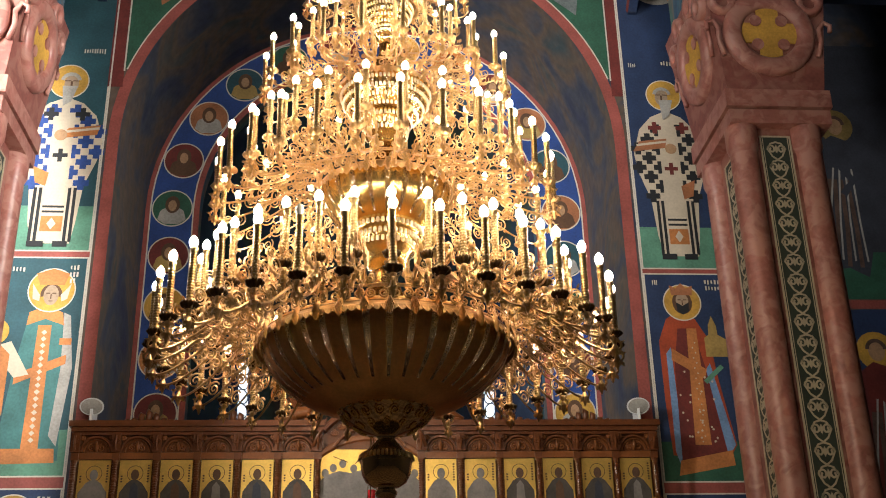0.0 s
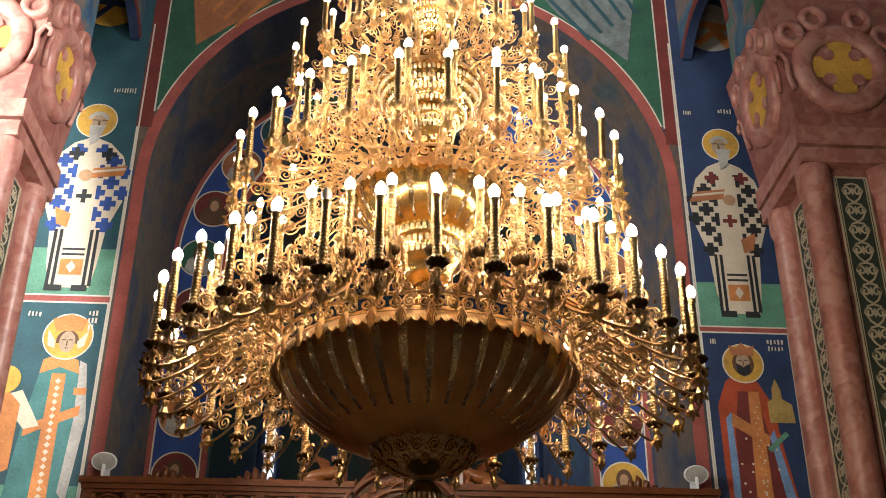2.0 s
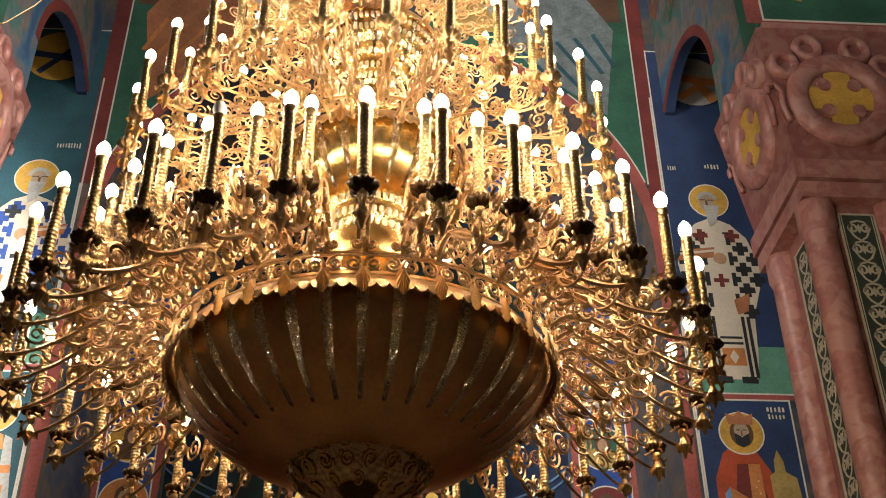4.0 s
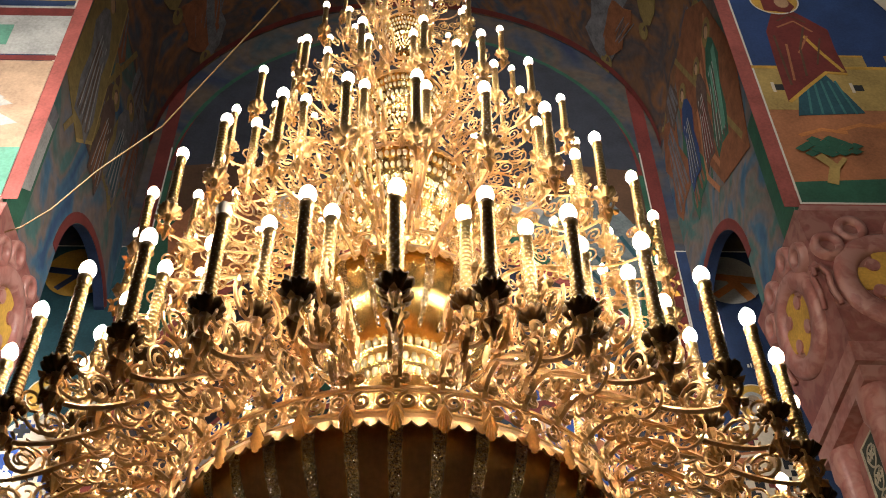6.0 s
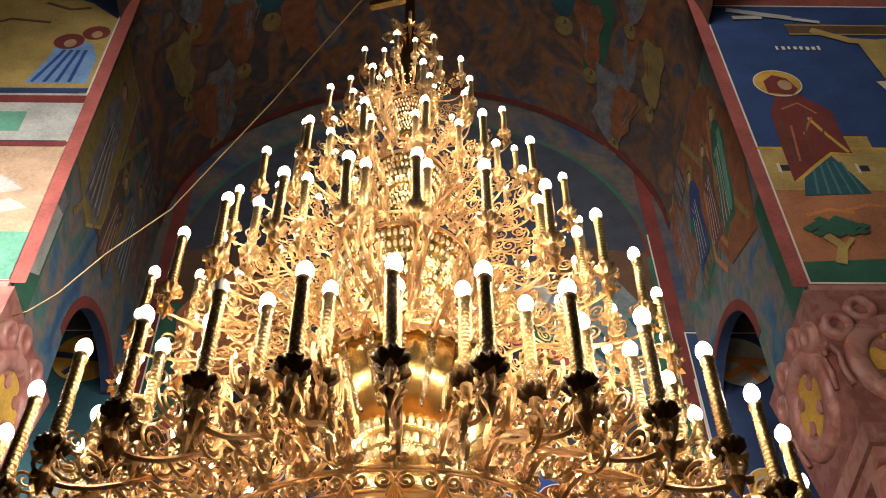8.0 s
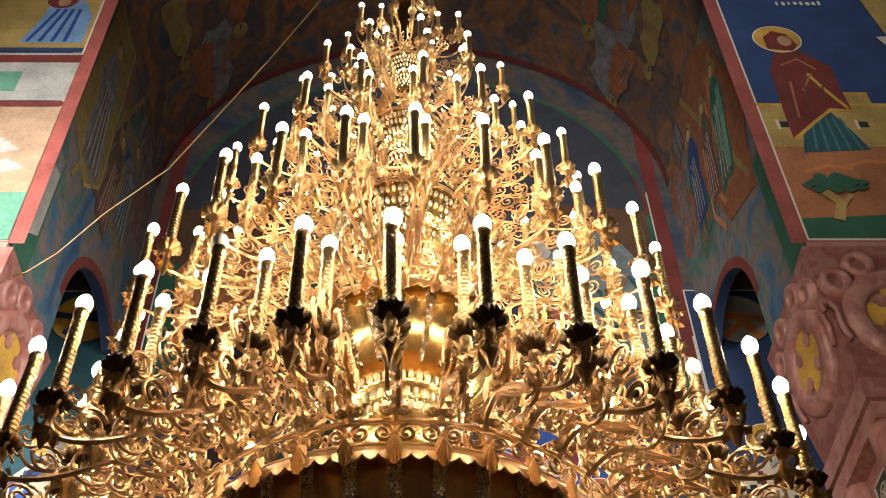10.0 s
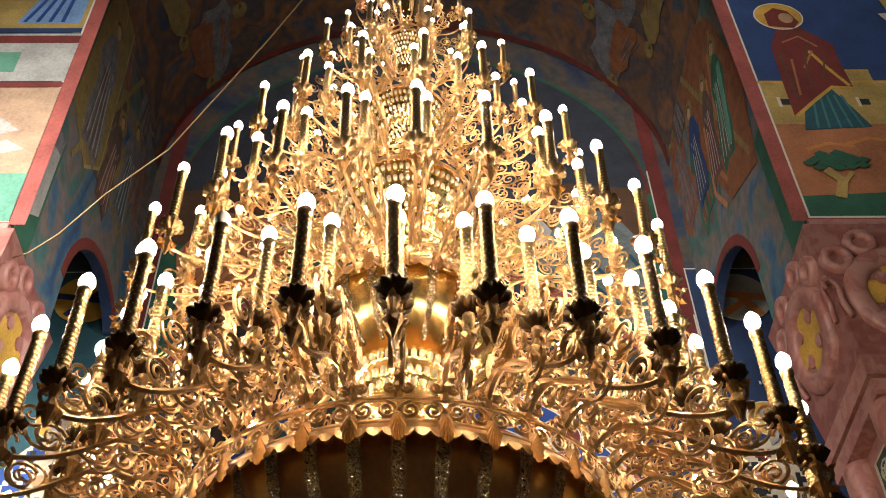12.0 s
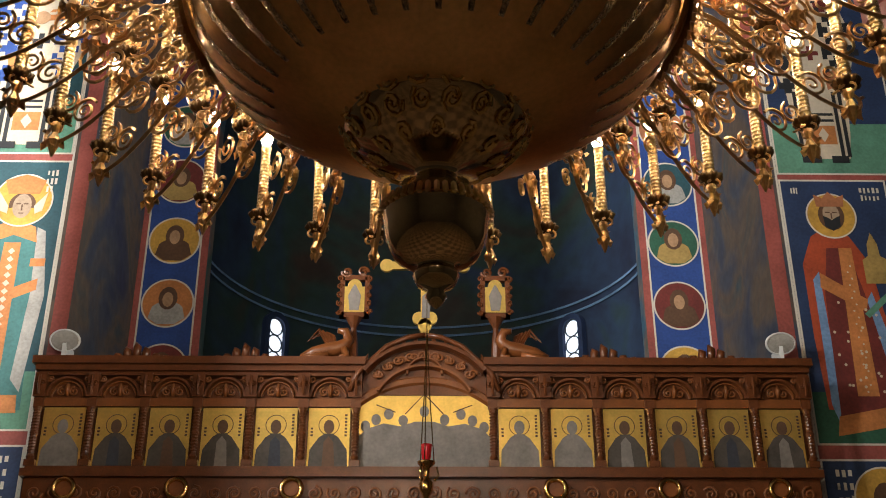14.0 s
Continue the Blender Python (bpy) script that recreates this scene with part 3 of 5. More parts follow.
P.field("robe", [(4.52, 5.2), (4.56, 6.7), (4.66, 7.3), (4.9, 7.3), (5.02, 6.7), (5.22, 5.3)], MAROON)
P.each("sash", [[(4.74, 5.5), (4.80, 7.3), (4.95, 7.3), (4.98, 5.5)], [(4.52, 6.8), (5.0, 6.5), (5.04, 6.65), (4.54, 6.98)], [(4.46, 5.05), (5.3, 5.2), (5.28, 5.42), (4.5, 5.27)]], ORANGE, "embroidered gold sash")
rg = random.Random(4)
P.each("pearl", [circle(rg.uniform(4.57, 5.15), rg.uniform(5.5, 6.7), .017, 8) for _ in range(26)] + [circle(4.86 + .04 * (k % 2), 5.55 + .08 * k, .012, 6) for k in range(20)], IVORY, "painted pearls")
P.field("model_church", [(5.06, 6.85), (5.06, 7.15), (5.13, 7.2), (5.14, 7.35), (5.2, 7.5), (5.26, 7.35), (5.27, 7.2), (5.4, 7.12), (5.42, 6.85)], SAND, "small painted church")
P.many("scroll", [stroke([(5.0, 6.45), (5.28, 6.7)], .07)], GREEN)
halo(P, 4.78, 7.72, .29)
P.field("hair", circle(4.78, 7.72, .155, 18, .19), BROWN)
P.field("head", circle(4.78, 7.74, .10, 16, .14), FACE)
P.field("beard", [(4.68, 7.72), (4.74, 7.69), (4.78, 7.66), (4.82, 7.69), (4.88, 7.72), (4.87, 7.58), (4.78, 7.52), (4.69, 7.58)], BLACK)
P.many("brow", [rect(4.71, 4.765, 7.755, 7.77), rect(4.795, 4.85, 7.755, 7.77), rect(4.772, 4.788, 7.68, 7.755)], BROWN)
P.field("crown", [(4.62, 7.84), (4.60, 8.0), (4.70, 7.95), (4.78, 8.04), (4.86, 7.95), (4.96, 8.0), (4.94, 7.84)], TERRA, "painted crown")
P.many("inscription", bars(4.34, 8.0, 3, .1, .09, 5) + bars(5.16, 8.02, 5, .26, .08, 6) + bars(5.17, 7.92, 5, .24, .08, 7), WHITE, "worn white letters")

# lower panel: crowned woman in a green robe with orange trim
P = framed_panel(-5.9, -4.215, 5.08, 8.40, on_y(YW), DTEAL, GREEN, 5.75, "fresco of a crowned saint in a green robe with orange trim")
P.field("robe", [(-5.35, 5.2), (-5.22, 6.6), (-5.1, 7.4), (-4.86, 7.55), (-4.62, 7.4), (-4.5, 6.6), (-4.46, 5.25)], TEAL)
P.many("mantle_edge", [[(-4.6, 7.45), (-4.56, 6.6), (-4.62, 5.6), (-4.5, 5.45), (-4.4, 6.6), (-4.5, 7.4)]], GREYW, "white mantle edge")
P.many("robe_trim", [[(-5.12, 7.25), (-4.86, 7.35), (-4.58, 7.25), (-4.62, 7.45), (-4.86, 7.56), (-5.1, 7.45)], [(-4.98, 5.3), (-4.95, 7.25), (-4.76, 7.25), (-4.74, 5.3)], [(-5.2, 6.5), (-4.5, 6.8), (-4.5, 6.66), (-5.2, 6.35)], [(-5.4, 5.2), (-4.5, 5.22), (-4.52, 5.42), (-5.4, 5.42)], rect(-4.62, -4.45, 6.95, 7.05)], ORANGE, "orange embroidered trim")
P.each("trim_stone", [[(-4.85, 5.5 + .1 * k), (-4.81, 5.54 + .1 * k), (-4.85, 5.58 + .1 * k), (-4.89, 5.54 + .1 * k)] for k in range(17)], IVORY)
P.many("sleeve", [[(-5.6, 6.9), (-5.3, 7.0), (-5.0, 6.5), (-5.2, 6.45)]], IVORY)
P.field("small_figure_robe", [(-5.9, 5.6), (-5.86, 6.9), (-5.6, 7.1), (-5.3, 6.8), (-5.3, 5.9)], ORANGE)
P.field("small_halo", circle(-5.55, 7.15, .2), OCHRE)
halo(P, -4.82, 7.8, .34)
P.many("hair", ring_quads(-4.82, 7.74, .13, .05, 16, -20, 200), BROWN)
P.field("head", circle(-4.82, 7.72, .11, 16, .16), FACE)
P.many("brow", [rect(-4.89, -4.835, 7.74, 7.755), rect(-4.805, -4.75, 7.74, 7.755), rect(-4.828, -4.812, 7.66, 7.74), rect(-4.85, -4.79, 7.62, 7.632)], BROWN)
P.many("veil", [[(-5.1, 7.9), (-4.98, 7.72), (-4.98, 7.62), (-5.08, 7.66)], [(-4.54, 7.9), (-4.68, 7.72), (-4.66, 7.62), (-4.58, 7.66)]], IVORY)
P.field("crown", [(-5.0, 7.88), (-5.06, 8.06), (-4.82, 8.14), (-4.58, 8.06), (-4.64, 7.88)], ORANGE, "tall painted crown")
P.many("inscription", bars(-4.46, 8.18, 3, .14, .09, 8) + bars(-4.46, 8.07, 3, .14, .09, 9) + bars(-4.45, 7.96, 2, .1, .09, 10) + bars(-5.3, 8.15, 4, .2, .08, 11), WHITE, "worn white letters")

for ch in P.ob.children:
    if not ch.name.startswith(("ground", "low_ground", "frame_line", "inscription")):
        ch.location.x, ch.location.z = .12, .06

# bottom panels, seen only at their tops
for s, zt in ((1, 4.80), (-1, 4.93)):
    P = framed_panel(min(s * 4.215, s * 5.75), max(s * 4.215, s * 5.75), 2.0, zt, on_y(YW), NAVY, None, 0, "fresco of a saint with an ochre halo on dark blue")
    halo(P, s * 4.86, zt - .42, .33)
    P.field("head", circle(s * 4.86, zt - .45, .14, 16, .2), BROWN)
    P.field("robe", [(s * 4.5, 2.2), (s * 4.5, zt - .8), (s * 4.86, zt - .6), (s * 5.2, zt - .8), (s * 5.2, 2.2)], MAROON)
    P.many("inscription", [q for k in range(4) for q in bars(s * 4.45 - .09, zt - .2 - .14 * k, 3, .2, .09, 20 + k)], WHITE, "worn white letters")
P = Picture(on_y(YW), "brick red bands between the painted panels", "painted border", name="painted_border", base=0.003)
P.each("cross_band", [rect(4.215, 5.75, 8.21, 8.28), rect(-5.75, -4.215, 8.40, 8.49), rect(4.215, 5.75, 4.80, 4.95), rect(-5.9, -4.215, 4.93, 5.08)], RED)

# ---- medallions on the inner arch ----
spots = [(s * 3.5, z) for s in (1, -1) for z in (6.68, 7.63, 8.58, 9.53, 10.45)] + [(3.5 * math.cos(radians(a)), ZC + 3.5 * math.sin(radians(a))) for a in (16, 32, 48, 64, 80, 100, 116, 132, 148, 164)]
grounds = [OCHRE, MAROON, DTEAL, MAROON, ORANGE, TERRA, DGREEN]
P = Picture(on_y(YB), "red bands and white lines edging the inner arch", "painted border", name="painted_border", base=0.002)
P.many("outer_band", ring_quads(0, ZC, 3.94, .1, 40, 0, 180) + [rect(-3.99, -3.89, 4, ZC), rect(3.89, 3.99, 4, ZC)], RED)
P.many("inner_band", ring_quads(0, ZC, 3.07, .1, 40, 0, 180) + [rect(-3.12, -3.02, 4, ZC), rect(3.02, 3.12, 4, ZC)], RED)
P.many("white_line", ring_quads(0, ZC, 3.88, .025, 40, 0, 180) + ring_quads(0, ZC, 3.13, .025, 40, 0, 180) + [rect(s * q - .012, s * q + .012, 4, ZC) for s in (1, -1) for q in (3.88, 3.13)], WHITE)
for k, (mx, mz) in enumerate(spots):
    P = Picture(on_y(YB), "round painted medallion with a haloed bust on the blue arch", "medallion", "arch medallions", "medallion", 0.006)
    P.field("ground", circle(mx, mz, .35, 32), grounds[(k * 3) % 7])
    P.many("rim_line", ring_quads(mx, mz, .35, .022, 36), WHITE)
    P.field("bust", [(mx - .25, mz - .22)] + circle(mx, mz - .1, .22, 9, .12, 160, 20) + [(mx + .25, mz - .22), (mx + .12, mz - .31), (mx - .12, mz - .31)], (GREYW, BROWN, SAND)[k % 3])
    P.field("hair", circle(mx, mz + .07, .13, 14, .17), BROWN)
    P.field("head", circle(mx, mz + .05, .075, 12, .11), FLESH)

# ---- windows of the apse ----
for s in (1, -1):
    a = radians(90 - s * 48)
    c = Vector((3.2 * math.cos(a), YB + .3 + 3.2 * math.sin(a), 0))
    inw = Vector((-math.cos(a), -math.sin(a), 0))
    tan = Vector((-math.sin(a), math.cos(a), 0))
    put = (lambda c, inw, tan: lambda p, q, d: tuple(c + tan * p + inw * d + Vector((0, 0, q))))(c, inw, tan)
    W = thing("window_%d" % (1 if s < 0 else 2), "narrow round-headed apse window with daylight behind a lattice", "window", kind="structure")
    shape = [(-.2, 6.2)] + [(-.2 * math.cos(math.pi * k / 14), 8.25 + .2 * math.sin(math.pi * k / 14)) for k in range(15)] + [(.2, 6.2)]
    part("pane", Geo().prism(shape, put, 0.02, 0.035).done("pane", DAY), W, "bright frosted glass")
    g = Geo()
    for q in strokes(shape, .09):
        g.prism(q, put, 0.0, 0.10)
    part("window_frame", g.done("window_frame", NAVY), W)
    g = Geo()
    for k in range(8):
        for q in ring_quads(0, 6.3 + .28 * k, .14, .022, 16):
            g.prism(q, put, 0.03, 0.05)
    part("lattice", g.done("lattice", LEADING), W, "dark ring lattice")
# painted line round the apse
g = Geo()
for z, m in ((8.55, 0), (8.7, 0)):
    g.tube([((3.22) * math.cos(math.pi * k / 40), YB + .3 + 3.22 * math.sin(math.pi * k / 40), z) for k in range(41)], .02, 4)
tagged(part("painted_line", g.done("painted_line", SKYB)), "thin pale blue painted line round the apse", "painted border", kind="structure")

# ---- piers ----


def inlay_panel(parent, put, w, z0, z1):
    """Cream scrollwork laid into a dark strip, with a cream frame."""
    part("inlay_ground", Geo().prism(rect(-w, w, z0, z1), put, -.02, .006).done("inlay_ground", INLAY), parent, "dark inlay ground")
    g = Geo()
    f = .022
    for q in (rect(-w, -w + f, z0, z1), rect(w - f, w, z0, z1), rect(-w, w, z1 - f, z1), rect(-w + .035, -w + .043, z0, z1), rect(w - .043, w - .035, z0, z1)):
        g.prism(q, put, 0, .012)
    z = z1 - .09
    b = w * .62
    while z > z0 + .2:
        for s in (1, -1):
            for q in strokes([(s * (b * .5 + b * .42 * (1 - t / 16) * math.cos(t * .62)), z - .10 + b * .5 * (1 - t / 18) * math.sin(t * .62)) for t in range(13)], .024):
                g.prism(q, put, 0, .011)
            for q in strokes([(0, z), (s * b * .55, z - .02), (s * b * .92, z - .10), (s * b * .5, z - .2), (0, z - .25)], .022):
                g.prism(q, put, 0, .011)
        g.prism([(0, z - .04), (.028, z - .10), (0, z - .16), (-.028, z - .10)], put, 0, .011)
        z -= .255
    part("inlay_scroll", g.done("inlay_scroll", CREAM), parent, "cream scroll inlay")


def disc_relief(parent, put, r, cx, cz, holes):
    """A raised disc with a sunk cross of four lobes, and pierced lobes round its upper rim."""
    part("relief_ring", Geo().annulus(put, cx, cz, r * .60, r, -.02, .08, 40).done("relief_ring", MARBLE, True), parent)
    # sunk grounds take the darker copy, so their recess shade is in the colour
    part("relief_ground", Geo().prism(circle(cx, cz, r * .62, 30), put, -.02, .012).done("relief_ground", MARBLE_SHADED), parent)
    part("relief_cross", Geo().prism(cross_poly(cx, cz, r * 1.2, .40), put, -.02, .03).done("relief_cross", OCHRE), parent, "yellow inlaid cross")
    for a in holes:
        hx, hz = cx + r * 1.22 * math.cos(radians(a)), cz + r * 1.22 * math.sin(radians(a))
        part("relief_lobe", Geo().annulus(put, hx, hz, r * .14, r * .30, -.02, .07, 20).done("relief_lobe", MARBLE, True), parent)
        part("lobe_ground", Geo().prism(circle(hx, hz, r * .15, 16), put, -.02, .006).done("lobe_ground", MARBLE_SHADED), parent)
    for a in (45, 135, 225, 315):
        g = Geo().prism(circle(cx + r * .40 * math.cos(radians(a)), cz + r * .40 * math.sin(radians(a)), r * .13, 14), put, -.02, .05)
        part("relief_boss", g.done("relief_boss", MARBLE), parent)
    for q in (1, -1):
        hook = [(cx + q * r * x, cz + r * z) for x, z in ((1.02, -.55), (1.12, -.2), (1.1, .1), (1.22, .28), (1.36, .2), (1.34, .05))]
        part("relief_hook", Geo().tube([put(a, b, .03) for a, b in hook], r * .055, 8).done("relief_hook", MARBLE, True), parent)


for s in (1, -1):
    T = thing("pier", "rose marble pier with corner colonnettes, inlaid strips and a carved capital", "pier", "marble piers")
    X = lambda v: s * v
    B = lambda g, x0, x1, *r: g.box(min(s * x0, s * x1), max(s * x0, s * x1), *r)
    part("shaft", B(Geo(), 4.6, 5.6, YP + .16, 12.85, 0, 8.57).done("shaft", MARBLE_SHADED), T)
    for cx, cy in ((4.60, 11.70), (5.42, 11.70), (4.60, 12.72)):
        g = Geo().lathe([(.20, 0), (.20, .3), (.17, .36), (.168, 8.22), (.2, 8.30), (.2, 8.57)], 22, 0, s * cx, cy)
        part("colonnette", g.done("colonnette", MARBLE, True), T, "polished rose colonnette")
    inlay_panel(T, (lambda a, b, d: (s * (5.01 + a), YP + .16 - d, b)), .20, 1.0, 8.47)
    inlay_panel(T, (lambda a, b, d: (s * (4.6 - d), 12.2 + a, b)), .20, 1.0, 8.40)
    for z0, z1, e in ((8.57, 8.765, .0), (8.795, 9.04, .03)):
        part("cornice", B(Geo(), 4.42 - e, 5.72 + e, YP - e, 13.0 + e, z0, z1).done("cornice", MARBLE), T)
    part("cornice_core", B(Geo(), 4.5, 5.64, YP + .1, 12.9, 8.72, 8.82).done("cornice_core", MARBLE_SHADED), T)
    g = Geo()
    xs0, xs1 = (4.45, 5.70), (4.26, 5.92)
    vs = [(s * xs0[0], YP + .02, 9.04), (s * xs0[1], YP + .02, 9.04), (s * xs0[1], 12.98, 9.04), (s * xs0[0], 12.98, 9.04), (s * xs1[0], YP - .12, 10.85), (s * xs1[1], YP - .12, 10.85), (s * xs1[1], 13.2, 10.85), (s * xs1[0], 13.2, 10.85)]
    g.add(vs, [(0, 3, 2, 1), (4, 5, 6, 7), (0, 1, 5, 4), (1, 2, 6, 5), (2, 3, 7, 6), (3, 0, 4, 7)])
    part("capital", g.done("capital", MARBLE_SHADED), T)
    disc_relief(T, (lambda a, b, d: (s * (5.06 + a), YP - .06 - .078 * (b - 9.85) - d, b)), .6, 0, 9.85, (38, 68, 112, 142))
    disc_relief(T, (lambda a, b, d: (s * (4.355 - .105 * (b - 9.85) - d), 12.25 + a, b)), .6, 0, 9.95, (38, 68, 112, 142))
    part("abacus", B(Geo(), 4.38, 6.0, YP - .04, 13.15, 10.85, 11.02).done("abacus", MARBLE), T)

# ---- painted walls above the piers ----
yf = YP - .0
P = Picture(on_y(yf), "fresco of a robed figure by a town wall under blue sky", "wall painting")
P.field("sky", rect(4.41, 8.6, 11.08, 17.5), SKYD, "blue sky field")
P.field("hill", [(4.41, 11.08), (8.6, 11.08), (8.6, 12.95), (6.3, 12.95), (5.4, 12.85), (4.41, 12.9)], TERRA, "terracotta hill")
P.field("grass", [(4.41, 11.08), (8.6, 11.08), (8.6, 11.6), (6.0, 11.55), (4.41, 11.45)], DGREEN)
P.each("hill_line", [stroke([(4.7 + .5 * k, 12.3 + .1 * (k % 3)), (5.0 + .5 * k, 12.42 + .1 * (k % 3)), (5.3 + .5 * k, 12.36 + .1 * (k % 3))], .06) for k in range(7)], ORANGE)
wall = [(4.41, 12.8), (8.6, 12.8), (8.6, 13.7)]
xq = 8.4
while xq > 4.85:
    wall += [(xq, 13.7), (xq, 13.96), (xq - .34, 13.96), (xq - .34, 13.7)]
    xq -= .62
P.field("town_wall", wall + [(4.41, 13.7)], SAND, "yellow town wall")
P.many("wall_coping", [rect(4.41, 8.6, 13.66, 13.72)] + [rect(8.06 - .62 * k, 8.4 - .62 * k, 13.93, 13.97) for k in range(6)], OCHRE)
P.each("wall_window", [rect(4.62 + 1.0 * k, 4.74 + 1.0 * k, 13.2, 13.32) for k in range(4)], BLACK)
P.each("window_edge", [rect(4.58 + 1.0 * k, 4.62 + 1.0 * k, 13.16, 13.36) for k in range(4)], IVORY)
P.field("skirt", [(4.78, 12.68), (4.95, 13.4), (5.3, 13.6), (5.5, 13.1), (5.62, 12.74)], DTEAL, "dark teal skirt")
P.many("skirt_fold", [stroke([(4.95 + .14 * k, 12.72), (5.05 + .09 * k, 13.4)], .03) for k in range(5)], TEAL)
P.field("robe", [(4.72, 12.95), (4.74, 13.7), (4.78, 14.5), (4.95, 14.95), (5.2, 15.05), (5.42, 14.8), (5.62, 14.55), (5.6, 14.1), (5.62, 13.55), (5.35, 13.6), (5.05, 13.3)], MAROON, "maroon mantle")
P.many("robe_edge", [stroke([(4.74, 12.95), (5.05, 13.28), (5.35, 13.58), (5.62, 13.55)], .05), stroke([(5.25, 14.4), (5.4, 14.0), (5.58, 13.6)], .05)], OCHRE)
P.many("robe_fold", [stroke([(4.95, 14.6), (5.2, 14.75), (5.4, 14.5)], .03), stroke([(5.1, 14.0), (5.3, 14.4)], .03), stroke([(4.9, 13.4), (4.98, 14.2)], .03)], TERRA)
P.many("robe_shade", [stroke([(4.84, 13.3), (4.86, 14.4)], .03), stroke([(5.08, 13.5), (5.14, 14.1), (5.3, 14.6)], .03), stroke([(5.28, 13.75), (5.46, 14.35)], .025), stroke([(4.98, 14.75), (5.16, 14.9), (5.36, 14.72)], .025)], BROWN, "dark folds")
halo(P, 5.05, 15.25, .33)
P.field("veil", [(4.86, 15.0), (4.86, 15.3), (5.02, 15.46), (5.2, 15.38), (5.3, 15.1), (5.2, 14.95)], MAROON)
P.field("head", circle(5.14, 15.2, .10, 14, .13), FLESH)
P.field("beam", rect(5.55, 8.6, 16.62, 16.9), BROWN)
P.many("beam_edge", [rect(5.55, 8.6, 16.88, 16.91), rect(5.55, 8.6, 16.61, 16.64)], SAND)
P.many("arm_field", [stroke([(5.9, 16.75), (6.4, 16.45), (6.8, 16.4), (7.4, 16.5)], .15)], SAND)
P.field("torso_field", [(6.5, 16.45), (6.6, 15.4), (7.1, 15.2), (7.2, 16.4)], SAND)
P.field("cloth_field", [(6.45, 15.3), (6.7, 14.6), (7.2, 14.5), (7.2, 15.4)], IVORY)
P.many("wing", [stroke([(4.75, 17.35), (5.3, 17.2), (5.7, 17.1)], .12), stroke([(4.8, 17.1), (5.25, 17.12)], .1), stroke([(5.6, 17.1), (6.1, 16.98)], .08)], GREYW)
P.many("inscription", bars(5.25, 16.15, 8, .7, .12, 31), WHITE, "worn white letters")
P.many("tree_trunk", [stroke([(4.86, 11.4), (4.96, 11.7), (4.82, 11.9)], .13), stroke([(4.96, 11.65), (5.12, 11.85)], .06)], SAND)
P.each("tree_leaf", [[(4.98 + .33 * math.cos(a) * q - .08, 12.05 + .16 * math.sin(a) * q), (4.98 + .33 * math.cos(a) * q, 12.11 + .16 * math.sin(a) * q), (4.98 + .33 * math.cos(a) * q + .1, 12.05 + .16 * math.sin(a) * q), (4.98 + .33 * math.cos(a) * q, 11.99 + .16 * math.sin(a) * q)] for a, q in [(k * 1.1, .3 + .7 * (k % 4) / 3) for k in range(26)]], DGREEN, "painted leaves")
P = Picture(on_y(yf), "fresco of a green-banded upper scene above a red border", "wall painting")
P.field("ground", rect(4.41, 8.6, 17.75, 21.0), GREEN)
P = Picture(on_y(yf), "fresco of blue-mantled mourners on yellow rocks", "wall painting")
P.field("sky", rect(-8.6, -4.41, 14.9, 21.0), NAVY)
P.field("rock", [(-8.6, 15.0), (-4.41, 15.0), (-4.41, 16.9), (-4.9, 17.4), (-5.3, 17.6), (-5.6, 18.3), (-6.2, 17.9), (-6.9, 17.2), (-8.6, 16.4)], SAND, "yellow painted rocks")
P.field("mourner", [(-5.35, 15.12), (-5.2, 15.7), (-5.15, 16.1), (-4.9, 16.3), (-4.65, 16.2), (-4.5, 15.8), (-4.5, 15.12)], SKYB, "blue mantle")
P.each("mourner_shade", [circle(-5.0, 16.25, .22, 16), circle(-4.66, 16.5, .2, 16)], MAROON)
P.each("mourner_face", [circle(-4.97, 16.2, .09, 12, .11), circle(-4.64, 16.45, .08, 12, .1)], FLESH)
P.many("rock_edge", [stroke([(-6.5, 16.6), (-6.0, 16.9), (-5.4, 16.8)], .06), stroke([(-5.6, 17.4), (-5.2, 17.2), (-4.9, 17.25)], .06), stroke([(-7.2, 16.2), (-6.4, 16.1)], .05)], BROWN)
P.many("mantle_fold", [stroke([(-5.25 + .17 * k, 15.15), (-5.0 + .1 * k, 16.0)], .05) for k in range(4)], BLUE)
P.field("stone_course", rect(-8.6, -4.41, 13.75, 14.85), GREYW, "painted grey stone course")
P.each("course_band", [rect(-8.6, -4.41, 14.62, 14.80), rect(-8.6, -4.41, 13.62, 13.72)], MAROON)
P.each("course_ornament", [rect(-5.6, -5.1, 13.95, 14.4), rect(-6.3, -6.22, 13.9, 14.5), rect(-6.5, -6.42, 13.9, 14.5)], GREEN)
P.field("low_rock", rect(-8.6, -4.41, 11.9, 13.6), BEIGE)
rg = random.Random(8)
P.each("rock_facet", [[(x, z), (x + .5, z + .16), (x + .75, z - .02), (x + .3, z - .16)] for x, z in [(rg.uniform(-8, -5.3), rg.uniform(12.1, 13.4)) for _ in range(26)]], GREYW)
P.each("rock_shadow", [[(x, z), (x + .4, z + .1), (x + .6, z - .05)] for x, z in [(rg.uniform(-8, -5.2), rg.uniform(12.1, 13.4)) for _ in range(20)]], TERRA)
P.field("meadow", rect(-8.6, -4.41, 11.08, 11.9), GREEN)
